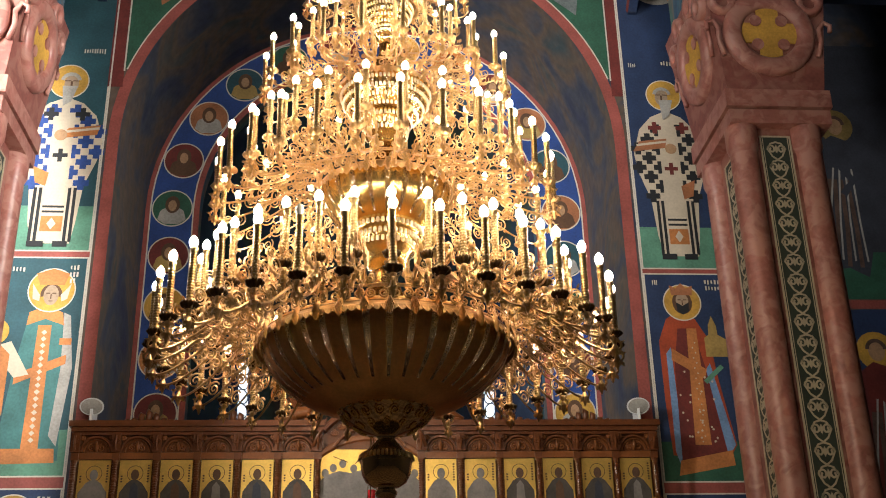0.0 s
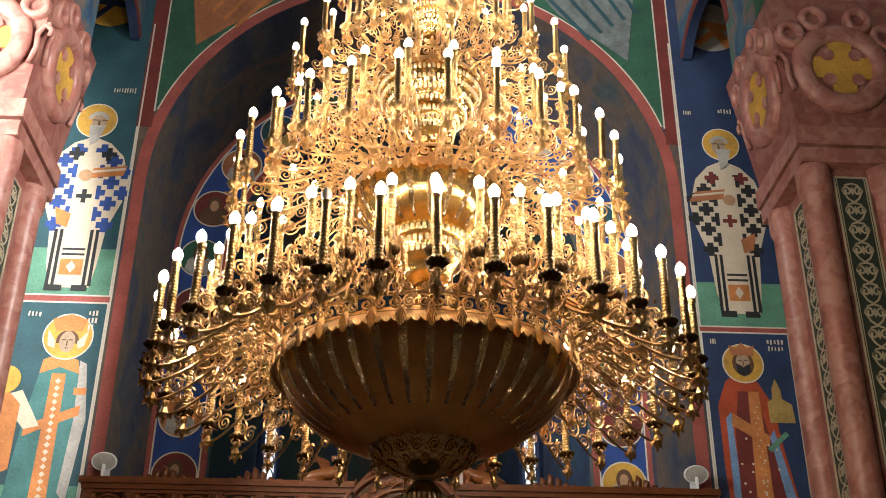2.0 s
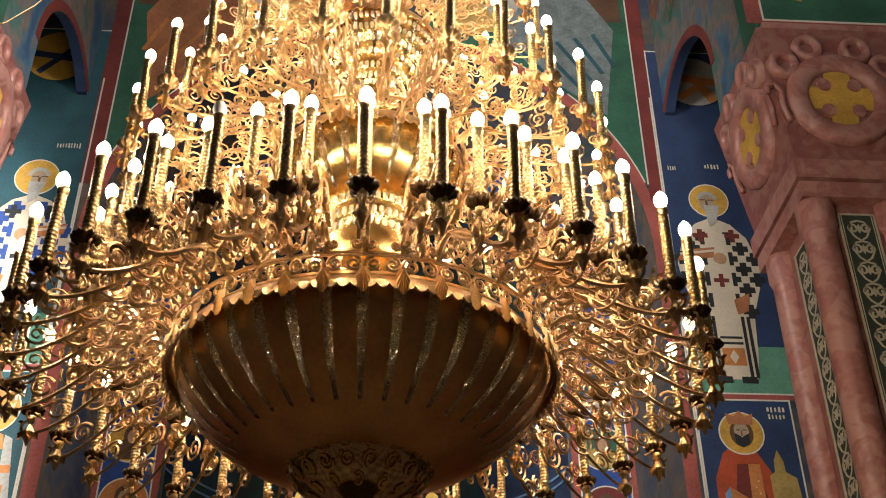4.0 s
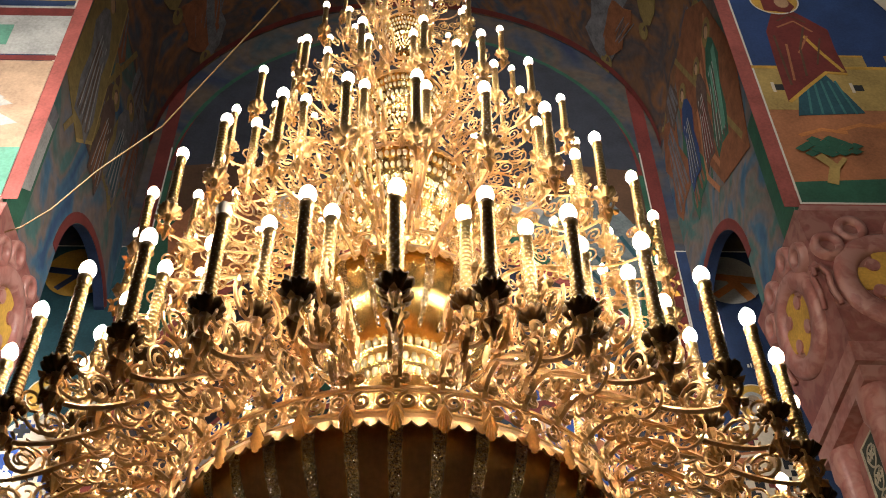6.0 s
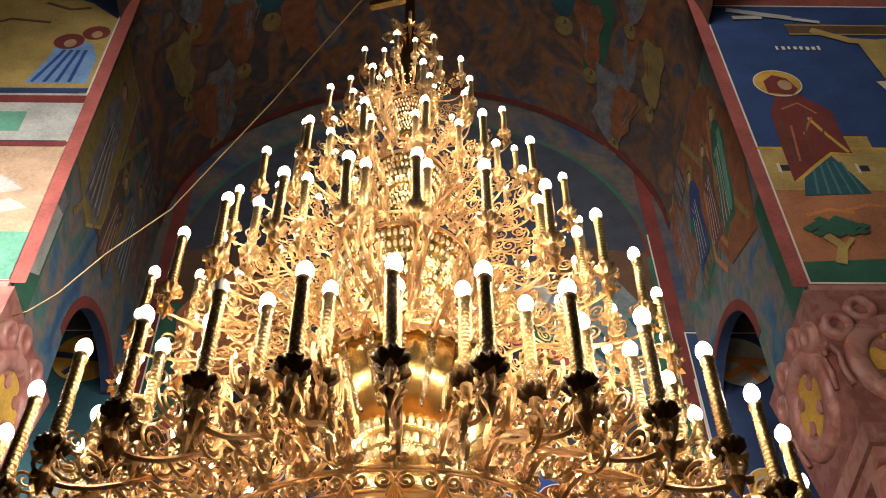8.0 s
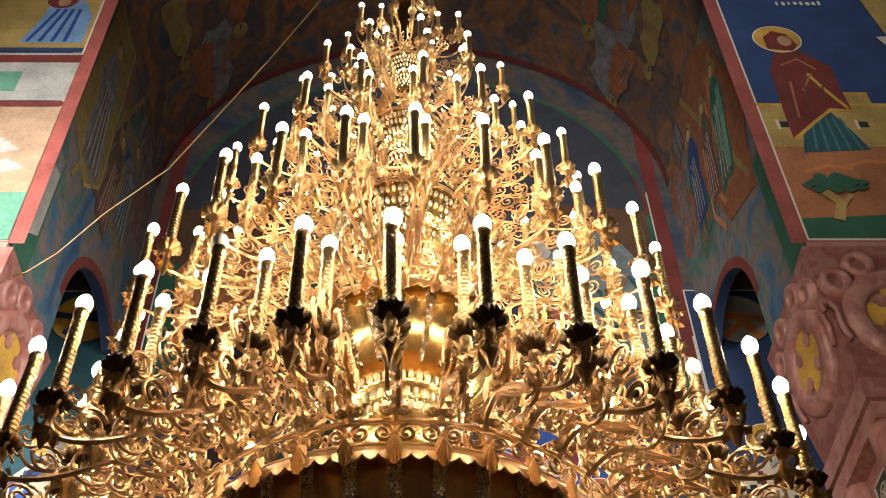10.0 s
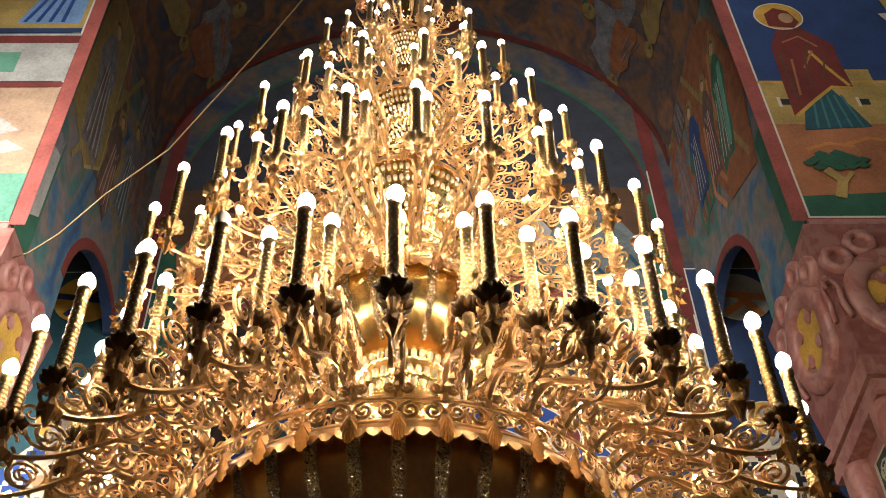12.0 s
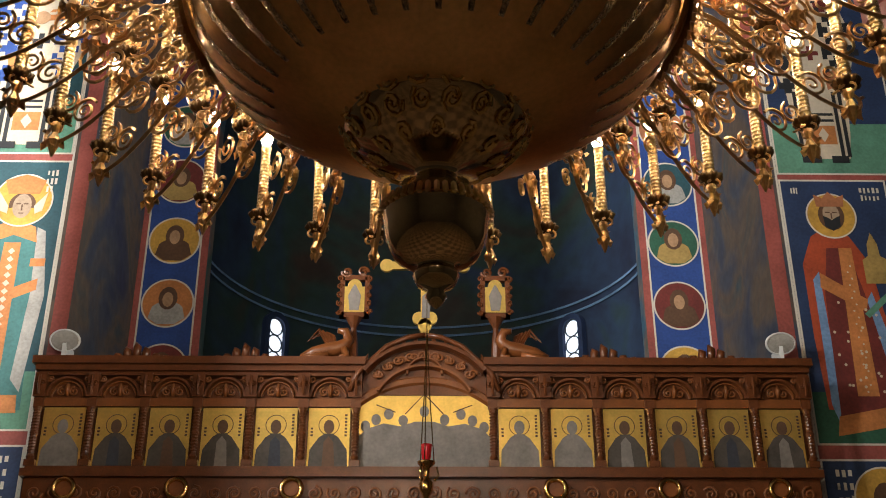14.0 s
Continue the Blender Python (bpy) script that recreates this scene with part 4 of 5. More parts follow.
for s in (1, -1):
    P = Picture(on_y(yf), "brick red band with white line at the pier's edge", "painted border", name="painted_border", base=0.008)
    P.many("band", [rect(min(s * 4.22, s * 4.41), max(s * 4.22, s * 4.41), 11.03, 21.4), rect(min(s * 4.22, s * 8.6), max(s * 4.22, s * 8.6), 11.03, 11.08)] + ([rect(4.41, 8.6, 17.52, 17.74)] if s > 0 else []), RED)
    P.many("line", [rect(min(s * 4.41, s * 4.435), max(s * 4.41, s * 4.435), 11.08, 21.4), rect(min(s * 4.41, s * 8.6), max(s * 4.41, s * 8.6), 11.075, 11.105)] + ([rect(4.41, 8.6, 17.5, 17.53)] if s > 0 else []), WHITE)

# ---- painted side walls and vault ----
GREYV = paint("grey_violet_paint", (0.14, 0.135, 0.14), vary=.6, scale=5)
UMBER = paint("dark_umber_paint", (0.10, 0.06, 0.045), vary=.5, scale=5)
OLIVE = paint("olive_ochre_paint", (0.22, 0.155, 0.05), vary=.4, scale=5)
RUST = paint("rust_paint", (0.21, 0.075, 0.03), vary=.45, scale=5)


def figures(P, seed, spots, mats, k0=1.0):
    """Standing robed shapes with folds and a disc for the head, none of them distinct."""
    rg = random.Random(seed)
    for i, (a, b, h) in enumerate(spots):
        w = h * rg.uniform(.17, .23) * k0
        ln = rg.uniform(-.25, .25) * k0
        P.field("robe", [(a + x * w * rg.uniform(.8, 1.2) + ln * z, b + z * h * .84) for x, z in ((-.9, 0), (-1.1, .2), (-.8, .5), (-1.0, .7), (-.55, .9), (0, 1), (.5, .92), (1.0, .68), (.75, .45), (1.1, .15), (.8, -.04), (.1, .03))], mats[i % len(mats)])
        P.many("fold", [stroke([(a + (q + rg.uniform(-.1, .1)) * w, b + .05 * h), (a + (q * .5) * w + ln * .4, b + h * rg.uniform(.35, .7))], .035 * h * k0) for q in (-.6, -.1, .35, .7)], mats[(i + 1) % len(mats)])
        P.many("light_fold", [stroke([(a + q * w + .05, b + .1 * h), (a + q * .7 * w + ln * .4, b + .55 * h)], .014 * h * k0) for q in (-.4, .2, .6)], GREYV)
        P.field("nimbus", circle(a + ln, b + .93 * h, .105 * h * k0, 18, .105 * h), OLIVE)
        P.field("head", circle(a + ln, b + .915 * h, .05 * h * k0, 12, .07 * h), UMBER)


for s in (1, -1):
    P = Picture(on_x(s * XP, s), "dark fresco of robed figures on a rocky slope", "wall painting", step=0.0003)
    figures(P, 11 + s, [(12.55, 14.2, 2.6), (13.3, 13.9, 2.2), (14.2, 14.2, 2.4), (14.9, 14.9, 2.5), (13.0, 16.2, 1.9), (14.4, 16.4, 1.8)], (GREYV, UMBER, OLIVE, GREYV, RUST) if s < 0 else (UMBER, GREYV, DGREEN, RUST, GREYV))
    P.many("plank", [stroke([(12.3, 13.3), (14.0, 17.6)], .10)], OLIVE)
    P.many("band", [rect(11.52, 12.1, 11.03, 13.2)], DGREEN)
    part("arch_band", Geo().arc_band(on_x(s * XP, s), 14.6, 11.98, 1.355, 1.505, 0, .012, 52, 180, 20).done("arch_band", MAROON), P.ob)
    P.many("line", [rect(11.6, 11.62, 11.1, 17.3)], GREEN)


def robed(P, head, feet, w, cloth, fold, ground=OLIVE):
    """One standing figure seen from its halo to its hem, with long folds."""
    h, f = Vector(head), Vector(feet)
    ax = h - f
    q = Vector((ax.y, -ax.x)).normalized() * w
    at = lambda u, v: tuple(f + ax * v + q * u)
    P.field("nimbus", circle(h.x, h.y, w * .62, 20), ground)
    P.field("robe", [at(*p) for p in ((-.8, 0), (-1.0, .22), (-.75, .45), (-1.05, .66), (-.6, .86), (-.15, .93), (.35, .9), (.8, .72), (.6, .5), (.95, .2), (.7, -.02), (.1, .03))], cloth)
    P.many("dark_fold", [stroke([at(u, .04), at(u * .75 + .05, .3), at(u * .5, .62)], .07 * w * 2) for u in (-.65, -.3, .1, .5)], fold)
    P.many("light_fold", [stroke([at(u, .08), at(u * .8, .34), at(u * .5 + .08, .7)], .03 * w * 2) for u in (-.5, -.1, .3, .7)], GREYW)
    P.many("sleeve", [stroke([at(-.2, .78), at(.45, .62), at(.1, .52)], .13 * w * 2)], cloth)
    P.field("head", circle(h.x, h.y, w * .26, 14, w * .34), FLESH)
    P.many("hair", ring_quads(h.x, h.y + w * .05, w * .28, w * .12, 12, 0, 180), UMBER)


P = Picture(on_x(-XP, -1), "fresco of grey-robed figures before an ochre building", "wall painting", base=0.012, step=0.0006)
P.field("building", [(11.9, 17.6), (12.95, 17.5), (13.25, 14.15), (12.75, 13.6), (11.85, 13.9)], OLIVE, "ochre painted building")
P.many("building_line", [stroke([(12.95, 17.5), (13.25, 14.15)], .04), stroke([(12.4, 17.5), (12.6, 16.8)], .04), stroke([(12.75, 13.6), (13.25, 14.15)], .05)], SAND)
P.each("roof_tile", [rect(12.0 + .16 * a, 12.13 + .16 * a, 17.1 + .14 * b, 17.2 + .14 * b) for a in range(4) for b in range(3)], UMBER)
robed(P, (12.45, 16.4), (12.72, 13.85), .42, GREYV, UMBER)
robed(P, (13.55, 15.6), (13.6, 13.75), .34, UMBER, RUST)
robed(P, (14.2, 16.2), (14.3, 14.3), .36, GREYV, DTEAL)
P.many("hut", [[(11.62, 11.4), (12.02, 11.75), (12.02, 12.9), (11.62, 12.75)]], GREYW, "small painted grey hut")
P.many("hut_roof", [[(11.6, 12.75), (12.04, 12.9), (12.04, 13.2), (11.6, 13.1)]], GREYV)
P = Picture(on_x(XP, 1), "fresco of a green-robed figure before brown rocks", "wall painting", base=0.012, step=0.0006)
P.field("rock", [(12.2, 16.4), (12.9, 17.2), (14.0, 17.0), (14.3, 15.9), (13.7, 14.5), (13.3, 13.5), (12.2, 12.95), (11.75, 14.5)], RUST, "brown painted rocks")
P.many("rock_light", [stroke([(12.3 + .3 * k, 16.2 - .2 * k), (12.6 + .3 * k, 15.4 - .3 * k), (12.5 + .25 * k, 14.6 - .25 * k)], .09) for k in range(5)], TERRA)
robed(P, (12.4, 15.85), (12.95, 13.9), .36, DGREEN, UMBER)
P.many("mantle_light", [stroke([(12.35, 15.4), (12.55, 14.7), (12.75, 14.05)], .16), stroke([(12.62, 15.3), (12.85, 14.5)], .07)], GREEN)
robed(P, (13.1, 15.9), (13.5, 14.2), .3, UMBER, MAROON)
robed(P, (13.9, 16.3), (14.2, 14.6), .34, SKYD, SLATE)
# saints on the south aisle's east wall; aisle shade is put into the pale robe's colours
P = Picture(on_y(YW), "fresco of a pale-robed saint, its colours darkened for the aisle's shade", "wall painting", "saints on the east wall")
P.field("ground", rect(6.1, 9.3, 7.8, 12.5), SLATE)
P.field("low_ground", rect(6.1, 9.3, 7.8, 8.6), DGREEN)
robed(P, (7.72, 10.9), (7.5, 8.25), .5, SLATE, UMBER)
P = Picture(on_y(YW), "dim fresco of a haloed saint below a red band", "wall painting", "saints on the east wall")
P.field("ground", rect(6.1, 9.3, 4.2, 7.62), NAVY)
P.many("band", [rect(6.1, 9.3, 7.64, 7.78)], RED)
robed(P, (7.72, 6.95), (7.6, 4.4), .5, MAROON, UMBER, OCHRE)


def on_vault(a, b, d):
    r = RV - d
    return (r * math.sin(a), b, ZV + r * math.cos(a))


def vault_patch(name, label, a0, a1, y0, y1, mat, seed, cuts=12):
    """A patch of colour with a wavering edge that follows the vault."""
    rg = random.Random(seed)
    ca, cy, ra, ry = (a0 + a1) / 2, (y0 + y1) / 2, (a1 - a0) / 2, (y1 - y0) / 2
    g = Geo()
    rim = [(1 + rg.uniform(-.28, .28)) for _ in range(cuts)]
    vs = [on_vault(radians(ca), cy, .008 + .001 * (seed % 5))]
    for q in (.33, .66, 1.0):
        vs += [on_vault(radians(ca + ra * q * rim[k] * math.cos(2 * math.pi * k / cuts)), cy + ry * q * rim[k] * math.sin(2 * math.pi * k / cuts), .008 + .001 * (seed % 5)) for k in range(cuts)]
    fs = [(0, 1 + k, 1 + (k + 1) % cuts) for k in range(cuts)] + [(1 + j * cuts + k, 1 + (j + 1) * cuts + k, 1 + (j + 1) * cuts + (k + 1) % cuts, 1 + j * cuts + (k + 1) % cuts) for j in range(2) for k in range(cuts)]
    return g.add(vs, fs).done(name, mat)


PV = Picture(lambda a, b, d: on_vault(a, b, d + .004), "vault fresco with crowds of dim robed figures", "wall painting", name="vault_painting", step=0.0002)
for sg in (-1, 1):
    figures(PV, 40 + sg, [(sg * (.62 + .16 * (k % 3)) , 8.6 + 1.05 * k, 1.5 + .3 * (k % 2)) for k in range(6)], (GREYV, RUST, UMBER, DTEAL, RUST), .24)
    figures(PV, 50 + sg, [(sg * (1.05 + .12 * (k % 2)) , 9.2 + 1.2 * k, 1.4) for k in range(5)], (RUST, UMBER, GREYV, OLIVE), .24)
V = thing("vault_painting", "dark vault fresco with rust, orange and grey figures", "wall painting")
for k, (a0, a1, y0, y1, m) in enumerate([(-66, -48, 10.6, 13.2, RUST), (-60, -50, 11.4, 12.6, NAVY), (-50, -38, 11.2, 13.0, GREYV), (-85, -74, 9.6, 11.6, GREYV), (-36, -24, 11.0, 14.5, RUST), (52, 66, 10.4, 13.4, RUST), (34, 46, 11.4, 13.6, UMBER), (44, 52, 12.3, 14.2, DGREEN), (64, 72, 9.4, 10.9, GREYV), (26, 36, 10.6, 13.0, OLIVE), (56, 62, 12.6, 14.0, GREYV)]):
    part("painted_patch", vault_patch("painted_patch", "", a0, a1, y0, y1, m, k + 3), V)
part("vault_rib", Geo().add([on_vault(radians(a), y, .03) for a in range(-90, 91, 5) for y in (15.34, 15.45)], [(2 * k, 2 * k + 1, 2 * k + 3, 2 * k + 2) for k in range(36)]).done("vault_rib", MAROON), V, "dark red band")

# ---- iconostasis ----
YI, DI = 15.1, -.045
T = thing("iconostasis", "tall carved walnut icon screen with arched frieze and gable", "icon screen", at=(0, 0, DI))
IX = [s * (.985 + .547 * k) for s in (-1, 1) for k in range(6)]
COLS = sorted([s * (.712 + .547 * k) for s in (-1, 1) for k in range(7)])
iy = on_y(YI)
part("back_panel", Geo().box(-4.03, 4.03, YI + .06, YI + .14, 0.0, 5.62).done("back_panel", WOOD), T)
for x0, x1 in ((-4.09, -.62), (.62, 4.09)):
    for x_, y_, z0, z1 in ((0, .16, 5.70, 5.78), (.03, .11, 5.64, 5.70), (.05, .06, 5.60, 5.64)):
        part("cornice", Geo().box(x0 + x_, x1 - x_, YI - y_, YI + .12, z0, z1).done("cornice", WOOD), T)
for s in (1, -1):
    part("lintel", Geo().box(min(s * .70, s * 4.03), max(s * .70, s * 4.03), YI - .03, YI + .10, 5.27, 5.36).done("lintel", WOODL), T)
part("arched_lintel", Geo().arc_band(iy, 0, 4.44, 1.07, 1.17, -.05, .045, 48, 132, 24).done("arched_lintel", WOODL), T)
part("sill", Geo().box(-4.06, 4.06, YI - .10, YI + .12, 4.52, 4.60).box(-4.03, 4.03, YI - .05, YI + .12, 4.60, 4.635).done("sill", WOOD), T)
part("lower_frieze", Geo().box(-4.03, 4.03, YI - .03, YI + .12, 3.9, 4.52).done("lower_frieze", WOOD), T)


def spiral(cx, cz, r, turns=1.6, a0=0.0, d=1, n=20, end=.15):
    return [(cx + r * (1 - (1 - end) * k / n) * math.cos(a0 + d * turns * 2 * math.pi * k / n), cz + r * (1 - (1 - end) * k / n) * math.sin(a0 + d * turns * 2 * math.pi * k / n)) for k in range(n + 1)]


col = Geo()
col.box(-.055, .055, -.06, .08, 4.635, 4.70).box(-.05, .05, -.05, .08, 5.25, 5.36).box(-.06, .06, -.09, .08, 5.36, 5.62)
col.lathe([(.03, 4.70), (.045, 4.73), (.03, 4.76), (.034, 4.95), (.045, 4.98), (.034, 5.01), (.03, 5.18), (.05, 5.25)], 10, 0, 0, -.04)
for k in range(14):
    z = 4.78 + .033 * k
    col.tube([(.034 * math.cos(q), -.045 + .034 * math.sin(q), z + .02 * q / 6) for q in np.linspace(0, 6.28, 7)], .009, 4)
for s in (1, -1):
    col.tube([(s * a, -.095, b) for a, b in spiral(.022, 5.50, .035, 1.3, 0, s)], .009, 4)
col.tube([(0, -.1, 5.38), (0, -.13, 5.46), (0, -.12, 5.58)], .016, 5)
colm = col.done("column", WOOD)
for x in COLS:
    part("column", colm, T, m=pose(x, YI, 0))
back = lambda a, b, d: (a, -d, b)
archm = Geo().arc_band(back, 0, 5.37, .182, .227, -.05, .06).done("arch", WOOD)
innerm = Geo().arc_band(back, 0, 5.37, .155, .176, -.05, .04).done("inner_arch", WOODL)
fillm = Geo().prism(circle(0, 5.37, .16, 16, .16, 0, 180), back, -.06, .0).done("tympanum", WOOD)
budm = Geo().tube([(0, -.02, 5.38), (0, -.05, 5.45), (0, -.03, 5.52)], [.02, .03, .008], 6).done("bud", WOODL, True)
curlm = {(s, k): Geo().tube([(s * a, -.02, b) for a, b in spiral(cx, cz, r, 1.5, a0, s)], .012, 5).done("curl", WOODL, True)
         for s in (1, -1) for k, (cx, cz, r, a0) in enumerate(((.065, 5.43, .05, 1.5), (.19, 5.57, .035, 0), (.25, 5.5, .03, 1.0)))}
for x in IX:
    A = part("arch", archm, T, m=pose(x, YI, 0))
    part("inner_arch", innerm, A)
    part("tympanum", fillm, A)
    part("bud", budm, A)
    for cm_ in curlm.values():
        part("curl", cm_, A)
# central gable with carved scrolls
G = part("gable", Geo().prism([(.8 * math.cos(radians(a)), 5.15 + .8 * math.sin(radians(a))) for a in range(38, 143, 4)] + [(-.66, 5.4), (.66, 5.4)], iy, -.12, .02).done("gable", WOOD), T)
part("gable_arch", Geo().arc_band(iy, 0, 5.15, .765, .835, -.1, .14, 38, 142, 28).done("gable_arch", WOOD), G)
part("gable_arch", Geo().arc_band(iy, 0, 5.15, .535, .585, -.1, .10, 30, 150, 24).done("gable_arch", WOODL), G)
part("gable_arch", Geo().arc_band(iy, 0, 5.62, .17, .20, -.02, .08, 0, 180, 16).done("gable_arch", WOODL), G)
for k in range(9):
    a = radians(44 + 11.5 * k)
    for s in (1, -1):
        part("curl", Geo().tube([(p, YI - .05, q) for p, q in spiral(.68 * math.cos(a) + s * .02, 5.15 + .68 * math.sin(a), .05, 1.4, k, s, 14)], .013, 5).done("curl", WOODL, True), G)
for s in (1, -1):
    part("gable_rib", Geo().tube([(s * x, YI - .10, z) for x, z in ((.78, 5.42), (.70, 5.62), (.60, 5.72), (.40, 5.92), (.18, 6.02), (0, 6.05))], .03, 6).done("gable_rib", WOOD, True), G)
    for k in range(5):
        part("crocket", Geo().tube([(s * (.62 - .13 * k), YI - .06, 5.76 + .055 * k), (s * (.60 - .13 * k), YI - .08, 5.84 + .055 * k)], [.03, .006], 5).done("crocket", WOOD), G)
for s in (1, -1):
    for c in (1.9, 3.05):
        for k in range(7):
            h = .16 * math.exp(-((k - 3) / 1.6) ** 2) + .03
            part("crest_leaf", Geo().tube([(s * (c + .1 * (k - 3)), YI - .04, 5.77), (s * (c + .1 * (k - 3)) + .01, YI - .06, 5.78 + h * .7), (s * (c + .1 * (k - 3)) - .015, YI - .04, 5.78 + h)], [.05, .045, .01], 6).done("crest_leaf", WOOD, True), T)
for k in range(40):
    part("frieze_scroll", Geo().tube([(p, YI - .04, q) for p, q in spiral(-3.9 + .2 * k, 4.36, .08, 1.6, k, 1 if k % 2 else -1, 14)], .014, 5).done("frieze_scroll", WOODL, True), T)

# icons of the upper row
for k, x in enumerate(IX):
    P = Picture(iy, "gold-ground icon with a dark haloed half figure in the screen", "icon", "row of icons", "icon", .005)
    P.ob.location.z = DI
    P.field("ground", rect(x - .215, x + .215, 4.64, 5.262), ICON, "gold leaf ground")
    rb = ICONROBE if k in (0, 1, 2, 3, 4, 8, 9, 10, 11) else ICONROBE_G
    P.many("nimbus", ring_quads(x, 5.08, .105, .008, 26), BROWN)
    P.field("half_figure", [(x - .2, 4.64), (x - .19, 4.82), (x - .1, 4.95), (x - .04, 4.99), (x + .04, 4.99), (x + .1, 4.95), (x + .19, 4.82), (x + .2, 4.64)], rb)
    P.field("head", circle(x, 5.06, .055, 14, .075), ICONROBE_G if rb is ICONROBE_G else BROWN)
    if rb is ICONROBE:
        P.field("tunic", [(x - .06, 4.64), (x - .05, 4.9), (x, 4.96), (x + .05, 4.9), (x + .07, 4.64)], (BROWN, SLATE, ICONROBE_G)[k % 3])
    P.many("inscription", [rect(x + s * .175 - .012, x + s * .175 + .012, 4.96 + .036 * j, 4.98 + .036 * j) for s in (1, -1) for j in range(7 if s > 0 else 3)], BROWN, "tiny worn letters")
P = Picture(iy, "wide arched gold icon with a group of plain grey figures", "icon", "", "icon", .005)
P.ob.location.z = DI
P.field("ground", [(-.69, 4.64), (.69, 4.64), (.69, 5.25)] + [(1.08 * math.cos(radians(a)), 4.44 + 1.08 * math.sin(radians(a))) for a in range(51, 130, 6)] + [(-.69, 5.25)], ICON)
P.field("group_shape", [(-.69, 4.64), (-.69, 4.95), (-.6, 5.04), (-.42, 5.1), (-.25, 5.07), (-.1, 5.12), (.1, 5.12), (.25, 5.07), (.42, 5.1), (.6, 5.04), (.69, 4.95), (.69, 4.64)], ICONROBE_G)
P.each("head", [circle(x, z, .05, 14, .06) for x, z in ((-.61, 5.07), (-.50, 5.14), (-.37, 5.2), (-.22, 5.13), (0, 5.23), (.21, 5.14), (.38, 5.2), (.5, 5.13), (.62, 5.06))], ICONROBE_G)
P.many("tent_line", [strokes([(-.2, 5.2), (0, 5.42), (.2, 5.2)], .012)[0], stroke([(0, 5.42), (.2, 5.2)], .012), stroke([(-.5, 5.3), (-.3, 5.22)], .01), stroke([(.5, 5.3), (.3, 5.22)], .01)], BROWN)

# carvings standing on the screen
for s in (1, -1):
    T2 = thing("carved_creature", "carved walnut winged creature crouching on the icon screen", "carving", "screen carvings", (s * .98, YI, 5.78 + DI))
    g = Geo()
    g.tube([(s * .34, 0, .05), (s * .2, 0, .10), (s * .02, 0, .13), (-s * .1, -.01, .16), (-s * .17, -.02, .24), (-s * .13, -.04, .33), (-s * .05, -.06, .33)], [.03, .07, .09, .085, .06, .05, .03], 8)
    g.tube([(s * .05, -.06, .05), (s * .2, -.09, .02), (s * .3, -.1, .02)], [.05, .035, .02], 6)
    g.tube([(-s * .12, -.05, .12), (-s * .16, -.1, .02), (-s * .08, -.14, .015)], [.045, .03, .02], 6)
    part("body", g.done("body", WOODL, True), T2)
    g = Geo()
    for k in range(5):
        g.tube([(-s * .03 + s * .02 * k, .02, .18), (s * (.0 + .04 * k), .05, .30 + .02 * k), (s * (.08 + .05 * k), .05, .36 - .03 * k)], [.02, .025, .006], 5)
    part("wing", g.done("wing", WOOD), T2)
    # small framed icon on a post
    T3 = thing("standing_icon", "small gold icon in a crowned carved frame on a post", "icon", "pair of standing icons", (s * .77, YI + .05, DI))
    g = Geo().box(-.16, .16, -.03, .03, 6.30, 6.36).box(-.16, -.11, -.03, .03, 6.3, 6.78).box(.11, .16, -.03, .03, 6.3, 6.78).box(-.16, .16, -.03, .03, 6.74, 6.80)
    for q in (1, -1):
        g.tube([(q * a, -.02, b) for a, b in spiral(.09, 6.84, .06, 1.4, 0, q)], .018, 5)
        for j in range(5):
            g.tube([(q * a, -.03, b) for a, b in spiral(.16, 6.36 + .1 * j, .035, 1.2, j, q, 10)], .012, 4)
    g.tube([(0, 0, 6.3), (0, 0, 6.18), (0, 0, 6.0), (0, 0, 5.78)], [.09, .03, .05, .06], 8)
    part("frame", g.done("frame", WOOD), T3)
    put = lambda a, b, d: (a, -.02 - d, b)
    part("panel", Geo().prism([(-.11, 6.36), (.11, 6.36), (.11, 6.66)] + circle(0, 6.66, .08, 9, .09, 0, 180) + [(-.11, 6.66)], put, 0, .012).done("panel", ICON), T3, "gold icon panel")
    part("figure", Geo().prism([(-.05, 6.38), (.05, 6.38), (.07, 6.55), (.03, 6.64), (0, 6.69), (-.03, 6.64), (-.07, 6.55)], put, .012, .018).done("figure", ICONROBE_G), T3)
T2 = thing("screen_cross", "painted gold cross with lobed ends above the icon screen", "cross", at=(0, YI - .05, 0))
put = lambda a, b, d: (a, -d, b)
g = Geo().prism(rect(-.045, .045, 6.0, 7.3), put, 0, .04).prism(rect(-.42, .42, 6.78, 6.87), put, 0, .041)
for cx, cz in ((0, 6.12), (0, 7.3), (-.42, 6.825), (.42, 6.825), (-.06, 6.2), (.06, 6.2)):
    g.prism(circle(cx, cz, .075, 16), put, 0, .042)
part("cross_body", g.done("cross_body", ICON), T2)
part("figure", Geo().prism([(-.035, 6.2), (.05, 6.2), (.06, 6.4), (.02, 6.5), (-.03, 6.45)], put, .042, .046).done("figure", ICONROBE_G), T2)
# round gilt bosses below the row
for x in (-3.6, -2.48, -1.33, 1.33, 2.48, 3.6):
    B_ = thing("gilt_boss", "round gilt ring boss on the icon screen", "ornament", "gilt bosses", (x, YI - .06, 4.40 + DI))
    g = Geo().tube([(.1 * math.cos(a), -.02, .1 * math.sin(a)) for a in np.linspace(0, 6.283, 24, endpoint=False)], .028, 8, 0, True)
    part("ring", g.done("ring", BRASS, True), B_)
    part("plate", Geo().prism(circle(0, 0, .1, 20), put, -.02, .01).done("plate", WOODL), B_)
